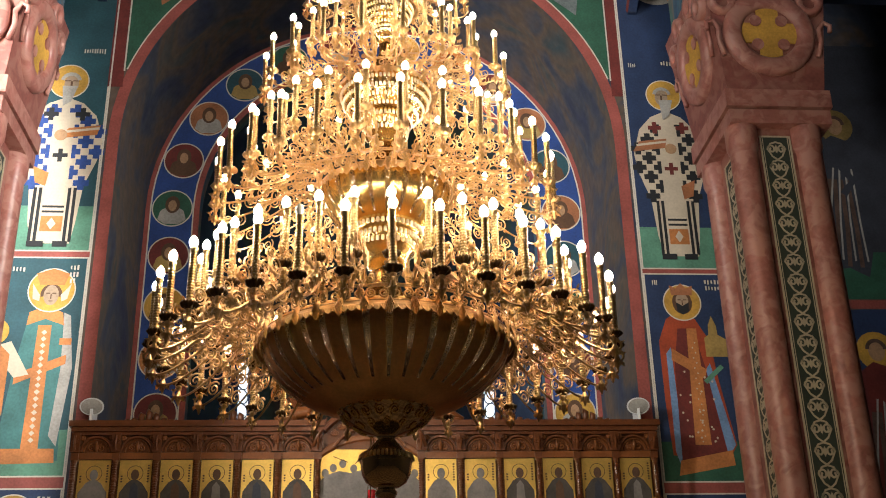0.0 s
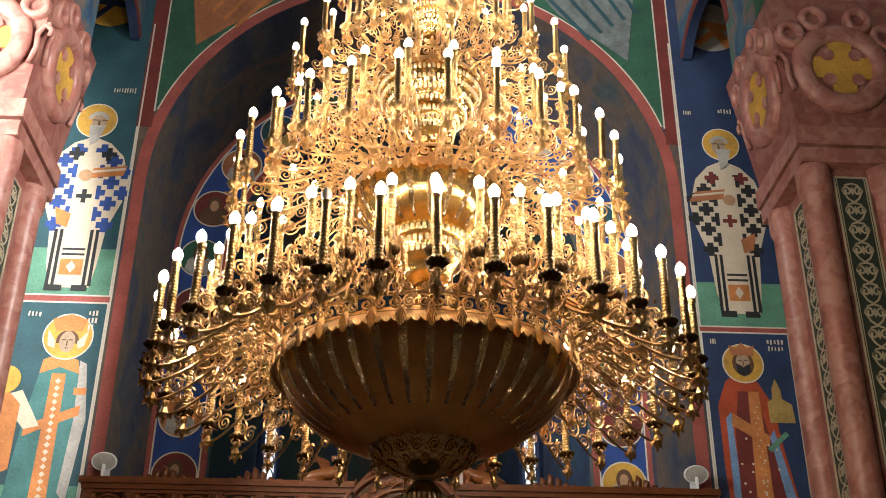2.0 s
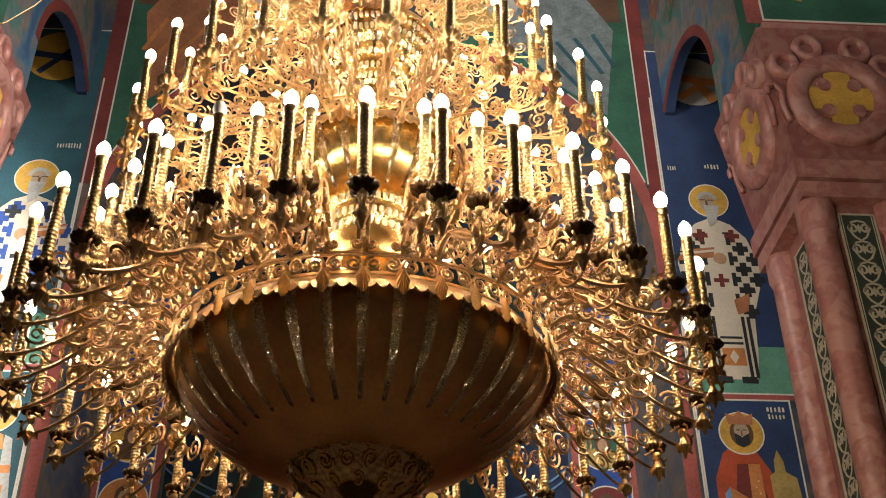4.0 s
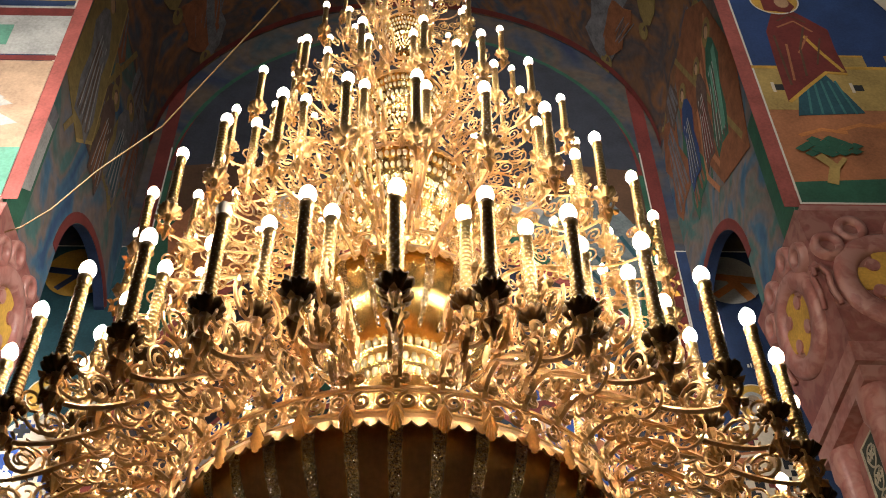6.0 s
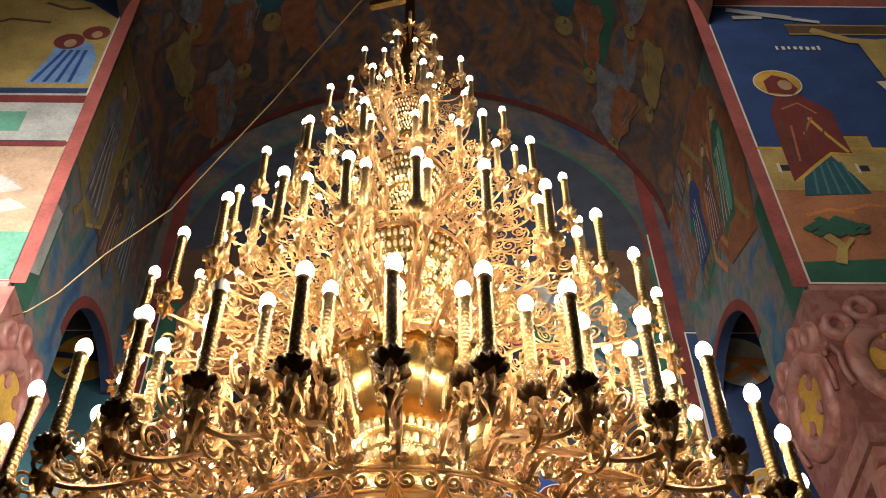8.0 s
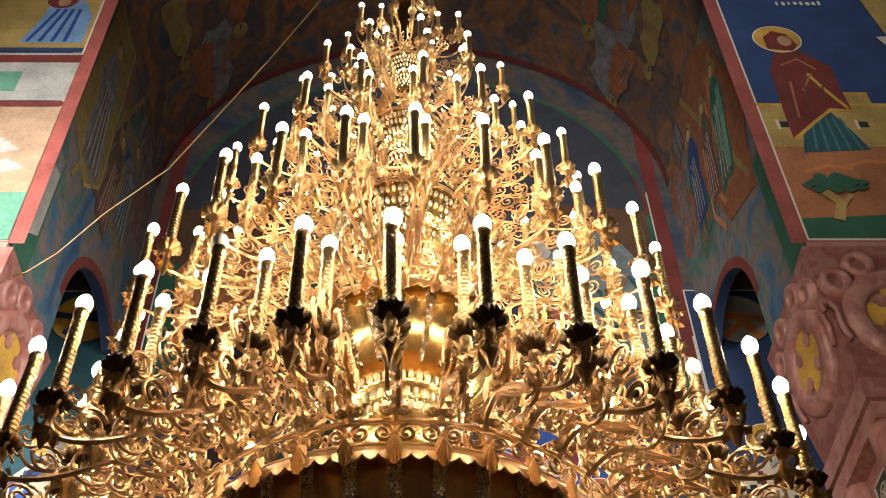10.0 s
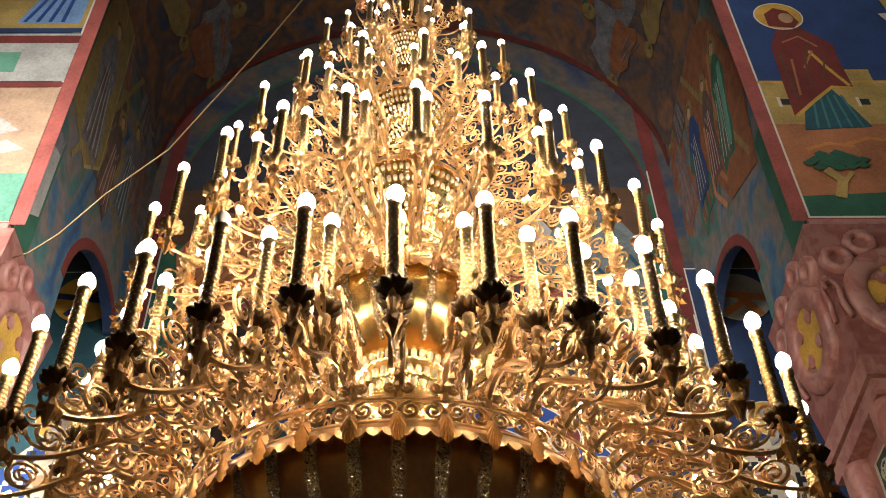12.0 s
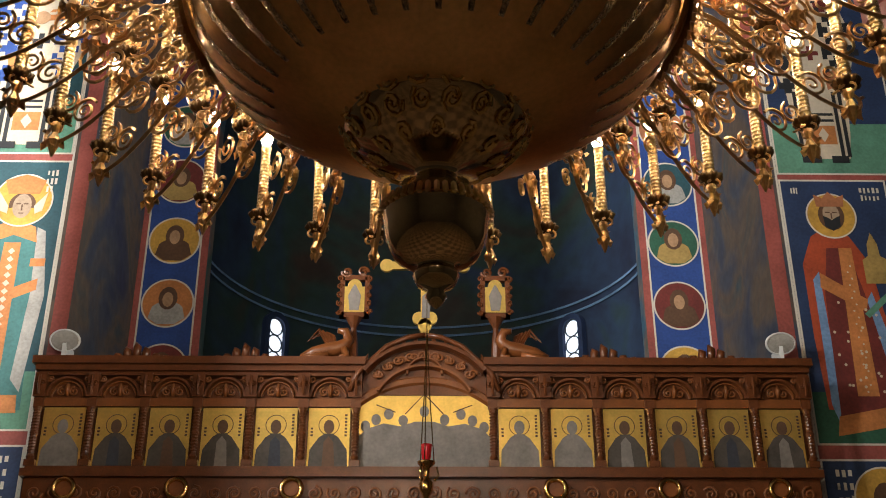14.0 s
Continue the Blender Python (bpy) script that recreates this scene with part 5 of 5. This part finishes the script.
# hanging lamp before the screen
L = thing("sanctuary_lamp", "hanging brass oil lamp with a ruby glass cup", "lamp", at=(.02, 14.5, 0))
g = Geo().lathe([(.002, 4.02), (.03, 4.05), (.015, 4.12), (.06, 4.2), (.075, 4.27), (.03, 4.33), (.035, 4.42), (.085, 4.47), (.09, 4.49), (.04, 4.5)], 16)
for k in range(3):
    a = 2.1 * k
    g.tube([(.08 * math.cos(a), .08 * math.sin(a), 4.3), (.12 * math.cos(a), .12 * math.sin(a), 4.36), (.1 * math.cos(a), .1 * math.sin(a), 4.44)], .012, 5)
part("body", g.done("body", BRASS, True), L)
part("cup", Geo().lathe([(.03, 4.5), (.045, 4.53), (.052, 4.62), (.056, 4.66), (.05, 4.66), (.04, 4.56)], 16).done("cup", REDGLASS, True), L, "ruby glass cup")
for k in range(3):
    a = 2.1 * k + .3
    part("chain", Geo().tube([(.08 * math.cos(a), .08 * math.sin(a), 4.47), (.03 * math.cos(a), .03 * math.sin(a), 5.2), (0, 0, 5.9)], .005, 4).done("chain", BRASS), L)
part("suspension", Geo().tube([(0, 0, 5.9), (0, 0, 21.34)], .004, 4).done("suspension", SHADED_CUP_WIRE), L)
# oval white loudspeakers on the reveal
for s in (1, -1):
    S = thing("loudspeaker", "oval white loudspeaker at the foot of the arch", "loudspeaker", "pair of loudspeakers", (s * 3.87, 15.2, 6.0))
    part("shell", Geo().lathe([(.05, .12), (.13, .09), (.165, .02), (.17, 0.0), (.15, -.015), (.148, -.005)], 28).done("shell", PLASTIC, True), S, m=pose(0, 0, 0, -62, 0, 0)).scale.y = .74
    part("grille", Geo().lathe([(.148, -.004), (.1, -.012), (.001, -.014)], 28).done("grille", GREYW, True), S, "pale grey grille", m=pose(0, 0, 0, -62, 0, 0)).scale.y = .74
    part("bracket", Geo().box(-.02, .02, 0, .3, -.26, -.02).done("bracket", PLASTIC), S)

# ---- chandelier ----
AX, AY = 0.02, 7.0
CH = thing("chandelier", "great five-tiered gilt brass chandelier with lit candle bulbs", "chandelier", at=(AX, AY, 0))


def bez(p, n=18):
    out = []
    for k in range(n + 1):
        t = k / n
        q = [Vector(v) for v in p]
        while len(q) > 1:
            q = [q[i].lerp(q[i + 1], t) for i in range(len(q) - 1)]
        out.append(tuple(q[0]))
    return out


def leaf(g, x, z, dx, dz, w, y=0.0):
    """A small pointed gilt leaf."""
    d = Vector((dx, 0, dz))
    n = Vector((-dz, 0, dx)).normalized() * w
    c = Vector((x, y, z))
    g.add([c, c + d * .5 + n + Vector((0, .008, 0)), c + d, c + d * .5 - n + Vector((0, .008, 0)), c + d * .5 + Vector((0, -.016, 0))], [(0, 4, 1), (1, 4, 2), (2, 4, 3), (3, 4, 0)])


def arm_mesh(name, r0, z0, rc, zc, k, lift):
    """One scrolled branch in its own upright plane, x outwards, with side curls across it."""
    g = Geo()
    w = rc - r0
    t = (.0092 if lift == .08 else .0082) * k
    dip = min(z0, zc) - .07 * k
    main = bez([(r0, 0, z0), (r0 + .25 * w, 0, z0 + .16 * k), (r0 + .45 * w, 0, z0 - .06 * k), (r0 + .75 * w, 0, dip - .16 * k), (rc + .10 * k, 0, dip - .10 * k), (rc + .09 * k, 0, zc - .06 * k), (rc, 0, zc - .02)], 24)
    g.tube(main, [t * (1.3 - .35 * i / 24) for i in range(25)], 8, flute=.62)
    P2 = lambda pts, y=0.0: [(a, y, b) for a, b in pts]
    up = lift
    # scrolls in the plane of the branch
    coils = {.08: ((.08, .10, .085, 2.4, 1), (.25, .13, .095, 3.6, 1), (.30, -.06, .07, 5.2, -1), (.48, .08, .085, 1.2, 1), (.58, -.10, .078, 3.0, 1), (.74, .06, .075, .4, -1), (.80, -.12, .06, 2.6, -1), (.40, .20, .05, 4.4, 1), (.44, -.17, .045, 1.0, 1), (.92, -.03, .05, 2.2, 1), (.64, .17, .05, 2.0, -1), (.14, -.04, .045, .6, -1)),
             .03: ((.12, .10, .075, 2.4, 1), (.36, .13, .085, 3.6, 1), (.42, -.08, .065, 5.2, -1), (.66, .06, .075, 1.2, 1), (.78, -.10, .06, 3.0, 1), (.92, .02, .045, .6, -1)),
             .06: ((.20, .10, .075, 3.6, 1), (.30, -.06, .06, 5.2, -1), (.44, .10, .075, 1.2, 1), (.55, -.09, .07, 3.0, 1), (.70, .08, .06, .4, -1), (.82, -.07, .06, 2.2, 1), (.95, -.02, .04, .9, -1))}
    for fx, fz, r, a0, d in coils[up]:
        yo = .016 * k * (1 if fx * 100 % 2 < 1 else -1)
        g.tube(P2(spiral(r0 + fx * w, z0 + (zc - z0) * fx + (fz + up) * k, r * k, 1.9, a0, d, 26, .12), yo), [t * .9 * (1 - .4 * i / 26) for i in range(27)], 6, flute=.6)
    # small curls turned across the branch, towards the room
    for fx, fz, r in ((.5, .0, .024), (.97, -.10, .026)) if up > .07 else ():
        for s in (1, -1):
            pts = spiral(s * r * k * .95, z0 + (zc - z0) * fx + (fz + up) * k, r * k, 1.4, math.pi * (s > 0), s, 13, .2)
            g.tube([(r0 + fx * w + .03 * k * math.sin(i * .4), a, b) for i, (a, b) in enumerate(pts)], t * .6, 5)
    for fx, fz, dx, dz in ((.2, -.06, -.03, -.05), (.4, .14, .03, .05), (.6, -.12, .02, -.05), (.75, .12, .03, .05), (1.04, -.12, .05, .015), (.5, .05, -.04, .04)):
        leaf(g, r0 + fx * w, z0 + (zc - z0) * fx + (fz + up) * k, dx * .8 * k, dz * .8 * k, .010 * k, .0)
    # drop below the cup
    g.lathe([(.004, -.17 * k), (.018 * k, -.13 * k), (.030 * k, -.10 * k), (.012 * k, -.06 * k), (.022 * k, -.03 * k), (.02 * k, 0)], 8, 0, rc, 0, zc)
    for s in range(4):
        a = s * 1.571 + .5
        leaf(g, rc + .02 * math.cos(a), zc - .09 * k, .035 * k * math.cos(a), -.05 * k, .018 * k, .02 * math.sin(a))
    return g.done(name, GOLD)


def cup_mesh(k, mat):
    g = Geo()
    seg = 40
    prof = [(.012, -.028), (.026, -.02), (.042, -.004), (.052, .012), (.046, .022), (.026, .022)]
    vs, fs = [], []
    for j, (r, z) in enumerate(prof):
        for s in range(seg):
            a = 2 * math.pi * s / seg
            q = r * (1 + ((.13 * math.cos(9 * a) + .09 * math.cos(14 * a + 1) + .05 * math.sin(5 * a)) if 2 <= j <= 4 else 0)) * k
            vs.append((q * math.cos(a), q * math.sin(a), z * k + (.006 * k * math.cos(14 * a + 2) - .004 * k * math.cos(9 * a) if j in (2, 3, 4) else 0)))
    for j in range(len(prof) - 1):
        for s in range(seg):
            a, b = j * seg + s, j * seg + (s + 1) % seg
            fs.append((a, b, b + seg, a + seg))
    return g.add(vs, fs).done("cup", mat, True)


def sleeve_mesh(L, k):
    g = Geo()
    prof = [(.028 * k, 0), (.028 * k, .02)]
    n = max(7, int(L / .021))
    for j in range(n):
        z = .025 + (L - .05) * j / n
        h = (L - .05) / n
        r = (.0235 - .003 * j / n) * k
        prof += [(r * .95, z), (r * .95, z + h * .62), (r * 1.03, z + h * .7), (r * 1.03, z + h * .92)]
    prof += [(.024 * k, L - .022), (.024 * k, L), (.008, L)]
    g.lathe(prof, 12)
    for j in range(n):
        z = .03 + (L - .05) * j / n
        for s in range(8):
            a = .3927 * (j % 2) + s * .7854
            r = (.025 - .003 * j / n) * k
            c = (r * math.cos(a), r * math.sin(a), z)
            q = .0028 * k
            g.add([(c[0] * 1.06, c[1] * 1.06, z), (c[0] - q * math.sin(a), c[1] + q * math.cos(a), z), (c[0], c[1], z + q), (c[0] + q * math.sin(a), c[1] - q * math.cos(a), z), (c[0], c[1], z - q)], [(0, 1, 2), (0, 2, 3), (0, 3, 4), (0, 4, 1)], 1)
    return g.done("candle_sleeve", [TUBE, STUD], True)


def bulb_mesh(k, mat, name):
    g = Geo().lathe([(.001, 0), (.014 * k, .002), (.017 * k, .010 * k), (.0245 * k, .026 * k), (.026 * k, .036 * k), (.024 * k, .050 * k), (.0165 * k, .064 * k), (.0065 * k, .075 * k), (.0005, .081 * k)], 12)
    return g.done(name, mat, True)


# ring radius, bulb height, count, first azimuth, sleeve length, size, branch root radius and height
RINGS = [
    (1.565, 4.375, 36, 0.0, .36, 1.0, .89, 4.18),
    (1.28, 4.60, 36, 0.0, .36, .98, .87, 4.22),
    (1.215, 5.45, 28, 3.0, .31, .90, .49, 5.19),
    (1.00, 5.69, 24, 6.0, .29, .86, .48, 5.32),
    (.91, 6.33, 20, 6.0, .25, .78, .36, 6.05),
    (.71, 6.50, 20, 4.0, .23, .74, .34, 6.16),
    (.62, 7.16, 14, 8.0, .20, .66, .23, 6.84),
    (.45, 7.33, 12, 16.0, .19, .62, .22, 6.94),
    (.37, 7.93, 10, -12.0, .17, .58, .145, 7.56),
    (.21, 8.12, 6, 10.0, .15, .52, .10, 7.74),
]
rg = random.Random(2)
for j, (R, ZB, N, A0, SL, K, R0, Z0) in enumerate(RINGS):
    zc = ZB - .035 * K - SL - .025
    # cups of the two lowest rings carry their shade as a darker metal
    am, cm, sm = arm_mesh("branch", R0, Z0, R, zc, K * .96, .08 if j == 0 else .03 if j == 1 else .06), cup_mesh(K, SHADED_CUP_WIRE if j < 2 else GOLD), sleeve_mesh(SL, K)
    bm, bo = bulb_mesh(K * 1.05, LIT, "bulb"), bulb_mesh(K * 1.05, GLASS_OFF, "bulb")
    for k in range(N):
        az = A0 + 360.0 * k / N
        az = (az + 180) % 360 - 180
        tilt = rg.uniform(-1.0, 1.0)
        br = part("branch", am, CH, m=pose(0, 0, rg.uniform(-.008, .008), 0, 0, az - 90))
        part("cup", cm, br, "scalloped drip cup with backlit shade in its colour" if j < 2 else "gilt scalloped drip cup", pose(R, 0, zc + .01))
        part("candle_sleeve", sm, br, "studded brass candle sleeve", pose(R, 0, zc + .025, tilt, rg.uniform(-.4, 1.6), rg.uniform(0, 120)))
        off = j == 0 and abs(az + 20) < 1
        part("bulb", bo if off else bm, br, "unlit bulb" if off else "glowing bulb", pose(R, 0, zc + .025 + SL))


def bowl_profile(a, c, zc, n=14, t1=88.0):
    return [(a * math.cos(radians(t1 * k / n)), zc - c * math.sin(radians(t1 * k / n))) for k in range(n + 1)]


def bowl(a, c, zc, bands, mat, tier):
    prof = [(a * .97, zc + .03), (a, zc + .015)] + bowl_profile(a, c, zc)
    part("bowl", Geo().lathe(prof, 96).done("bowl", mat, True), CH, "smooth bronze bowl")
    g = Geo()
    half = .165 * 2 * math.pi / bands
    rh = random.Random(5)
    nr, nc = (64, 7) if a > .8 else (20, 5)
    rows = bowl_profile(a + .0028, c + .0028, zc, nr, 50.0)
    vs, fs = [], []
    for i, (r, z) in enumerate(rows):
        w = 1.0 - .45 * (i / nr) ** 2
        for q in range(nc):
            u = (2 * q / (nc - 1) - 1) * w + rh.uniform(-.1, .1)
            e = rh.uniform(-.0032, .0032) * (1.05 - i / nr) - .0028 * (i / nr)
            vs.append(((r + e) * math.cos(half * u), (r + e) * math.sin(half * u), z + rh.uniform(-.003, .003)))
    for i in range(nr):
        for q in range(nc - 1):
            p = i * nc + q
            fs += [(p, p + 1, p + nc + 1), (p, p + nc + 1, p + nc)]
    bmesh_ = g.add(vs, fs).done("hammered_band", HAMMER)
    for k in range(bands):
        part("hammered_band", bmesh_, CH, "hammered silvery band", pose(0, 0, 0, 0, 0, 360 * k / bands - 90))


def gallery(R, z, n, k):
    """Pierced belt of scrolls with a scalloped shell edge round a bowl's rim."""
    g = Geo()
    for zz, t in ((z - .02 * k, .010), (z + .005 * k, .005), (z + .095 * k, .005), (z + .11 * k, .007)):
        g.tube([(R * math.cos(a), R * math.sin(a), zz) for a in np.linspace(0, 2 * math.pi, 4 * n, endpoint=False)], t * k, 5, 0, True)
    for i in range(n):
        a = 2 * math.pi * i / n
        c, s_ = math.cos(a), math.sin(a)
        put3 = lambda u, b, o=0.0: ((R + o) * c - u * s_, (R + o) * s_ + u * c, b)
        w = math.pi * R / n
        for s in (1, -1):
            g.tube([put3(p, q, .012) for p, q in spiral(s * w * .5, z + .045 * k, w * .48, 1.6, 1.57, s, 14, .2)], .008 * k, 4)
            g.tube([put3(p, q, .02) for p, q in spiral(s * w * .38, z + .135 * k, w * .3, 1.5, math.pi * (s > 0), s, 12, .2)], .008 * k, 4)
        g.tube([put3(0, z + .1 * k), put3(0, z + .15 * k, .02), put3(0, z + .19 * k, .04 * k)], [.015 * k, .022 * k, .004], 5)
    m = n * 12
    vs, fs = [], []
    for i in range(m):
        q = 2 * math.pi * i / m
        lob = abs(math.sin(1.5 * n * q))
        for rr, zz in ((R + .004, z + .0), (R + .022 * k, z - .03 * k), (R + .03 * k, z - (.05 + .022 * lob) * k), (R + .018 * k, z - (.048 + .02 * lob) * k)):
            vs.append((rr * math.cos(q), rr * math.sin(q), zz))
    for i in range(m):
        j = (i + 1) % m
        fs += [(4 * i + e, 4 * j + e, 4 * j + e + 1, 4 * i + e + 1) for e in range(3)]
    g.add(vs, fs)
    sh = Geo()
    w = .30 * 2 * math.pi * R / n
    arc = np.linspace(0, math.pi, 15)
    sh.add([(R + .045 * k, 0, z + .012 * k)] + [(R + (.034 + (.012 if e % 2 else 0)) * k, w * .62 * math.cos(q), z - .02 * k - .085 * k * math.sin(q) * (1 if e % 2 else .9)) for e, q in enumerate(arc)] + [(R + .02, w * .3, z + .03 * k), (R + .02, -w * .3, z + .03 * k)], [(0, e, e + 1) for e in range(1, 15)] + [(0, 16, 1), (0, 15, 17)])
    sm = sh.done("shell", GOLD)
    for i in range(n):
        part("shell", sm, CH, m=pose(0, 0, 0, 0, 0, 360 * i / n - 90))
    return part("gallery", g.done("gallery", GOLD), CH, "pierced gilt scroll gallery")


bowl(.85, .53, 4.08, 36, BRONZE, 0)
gallery(.87, 4.06, 36, 1.0)


def bead_row(g, r, z, gap, h, w):
    """A ring of upright oblong beads."""
    m = max(10, int(2 * math.pi * r / gap))
    for i in range(m):
        q = 2 * math.pi * i / m
        g.lathe([(.001, -h), (w * .8, -h * .8), (w, 0), (w * .8, h * .8), (.001, h)], 6, 0, (r + w * .4) * math.cos(q), (r + w * .4) * math.sin(q), z)


for a, c, zc, nb, ng, k in ((.465, .38, 5.25, 22, 22, .9), (.34, .31, 6.10, 18, 16, .75), (.215, .22, 6.88, 14, 12, .6), (.13, .16, 7.58, 10, 8, .45)):
    bowl(a, c, zc, nb, GILT, 1)
    gallery(a + .02, zc + .0, ng, k)
    # stepped foot with bead rings under each upper bowl
    g = Geo().lathe([(a * q, zc - c * d) for q, d in ((.55, .82), (.55, .98), (.49, 1.0), (.48, 1.12), (.46, 1.15), (.45, 1.28), (.37, 1.33), (.34, 1.5), (.28, 1.6), (.05, 1.72))], 48)
    part("foot", g.done("foot", GILT, True), CH, "stepped gilt foot")
    u = k / .9
    rows = [(.555, .90), (.49, 1.06), (.46, 1.215)] + ([] if a > .4 else [(math.cos(radians(t)), math.sin(radians(t))) for t in (10, 22, 34, 46)])
    for q, d in rows:
        g = Geo()
        bead_row(g, a * q, zc - c * d, .036 * u, .021 * u, .013 * u)
        part("bead_ring", g.done("bead_ring", STUD, True), CH, "bright bead ring")
# column through the tiers, finial and cross
g = Geo().lathe([(.09, 3.7), (.09, 4.2), (.14, 4.4), (.08, 4.55), (.1, 5.3), (.15, 5.45), (.07, 5.6), (.08, 6.2), (.11, 6.3), (.05, 6.45), (.06, 6.9), (.085, 7.0), (.04, 7.15), (.05, 7.6), (.07, 7.7), (.04, 7.85), (.05, 8.0), (.065, 8.1), (.055, 8.4), (.07, 8.46), (.03, 8.5), (.05, 8.58), (.02, 8.66), (.018, 21.3)], 24)
part("column", g.done("column", BRASS, True), CH)
for k in range(8):
    a = 2 * math.pi * k / 8
    d = Vector((math.cos(a), math.sin(a), 0))
    g = Geo()
    g.tube([tuple(d * p + Vector((0, 0, q))) for p, q in spiral(.12, 8.52, .08, 1.6, 3.1, 1 if k % 2 else -1, 16)], .012, 5)
    leaf(g, .04 * d.x, 8.6, .09 * d.x, .08, .03, .04 * d.y)
    part("finial_scroll", g.done("finial_scroll", GOLD), CH)
g = Geo().box(-.035, .035, -.02, .02, 8.7, 9.75).box(-.30, .30, -.022, .022, 9.06, 9.13).box(-.16, .16, -.021, .021, 9.38, 9.44)
part("cross", g.done("cross", BRASS), CH, "gilt cross", pose(0, 0, 0, 0, 0, -14))
# crown cup, ball and drop under the great bowl
g = Geo().lathe([(.31, 3.665), (.325, 3.65), (.322, 3.62), (.305, 3.57), (.25, 3.51), (.165, 3.46), (.075, 3.43), (.06, 3.40), (.085, 3.375), (.12, 3.335), (.155, 3.30)], 56)
part("crown_cup", g.done("crown_cup", AGED, True), CH, "gilt cup under the bowl")
g = Geo()
CUP = ((3.43, .09), (3.46, .175), (3.51, .26), (3.57, .315), (3.62, .33), (3.68, .33))


def cup_radius(z):
    for (z0, r0), (z1, r1) in zip(CUP, CUP[1:]):
        if z <= z1:
            return r0 + (r1 - r0) * max(0.0, z - z0) / (z1 - z0)
    return .33


for n, zm, rs in ((18, 3.605, .042), (18, 3.535, .034), (12, 3.475, .022)):
    for k in range(n):
        pts = spiral(0, zm, rs, 1.7, k * 2.1, 1 if k % 2 else -1, 14, .2)
        g.tube([(cup_radius(z) * math.cos(2 * math.pi * k / n + u / cup_radius(z)), cup_radius(z) * math.sin(2 * math.pi * k / n + u / cup_radius(z)), z) for u, z in pts], .007, 4)
for k in range(36):
    a = 2 * math.pi * k / 36
    g.tube([(.335 * math.cos(a), .335 * math.sin(a), 3.63), (.34 * math.cos(a), .34 * math.sin(a), 3.668), (.33 * math.cos(a), .33 * math.sin(a), 3.682)], [.012, .011, .004], 5)
part("crown_scroll", g.done("crown_scroll", GILT), CH)
g = Geo().lathe([(.155, 3.30), (.172, 3.275), (.176, 3.255), (.17, 3.24), (.168, 3.22), (.16, 3.17), (.135, 3.12), (.09, 3.09), (.06, 3.085), (.062, 3.07), (.075, 3.05), (.06, 3.02), (.025, 3.0), (.035, 2.98), (.02, 2.955), (.002, 2.94)], 40)
part("drop_ball", g.done("drop_ball", AGED, True), CH, "polished brass drop")
g = Geo()
for k in range(40):
    a = 2 * math.pi * k / 40
    g.tube([(.168 * math.cos(a), .168 * math.sin(a), 3.30), (.182 * math.cos(a), .182 * math.sin(a), 3.262)], .009, 4)
part("ball_ribs", g.done("ball_ribs", GOLD), CH)

# ---- cord from the chandelier's hanger to the north pier ----
g = Geo().tube([(-4.42, 11.66, 10.62), (-4.1, 11.55, 10.64), (-3.75, 11.35, 10.72), (-3.24, 11.0, 10.95), (-2.51, 10.5, 11.08), (-1.38, 9.3, 11.28), (-.34, 8.0, 11.22), (.02, 7.02, 11.3)], .008, 5)
tagged(part("hanging_cord", g.done("hanging_cord", ROPE)), "thin gilt cord slung from the pier to the chandelier's hanger", "cord")
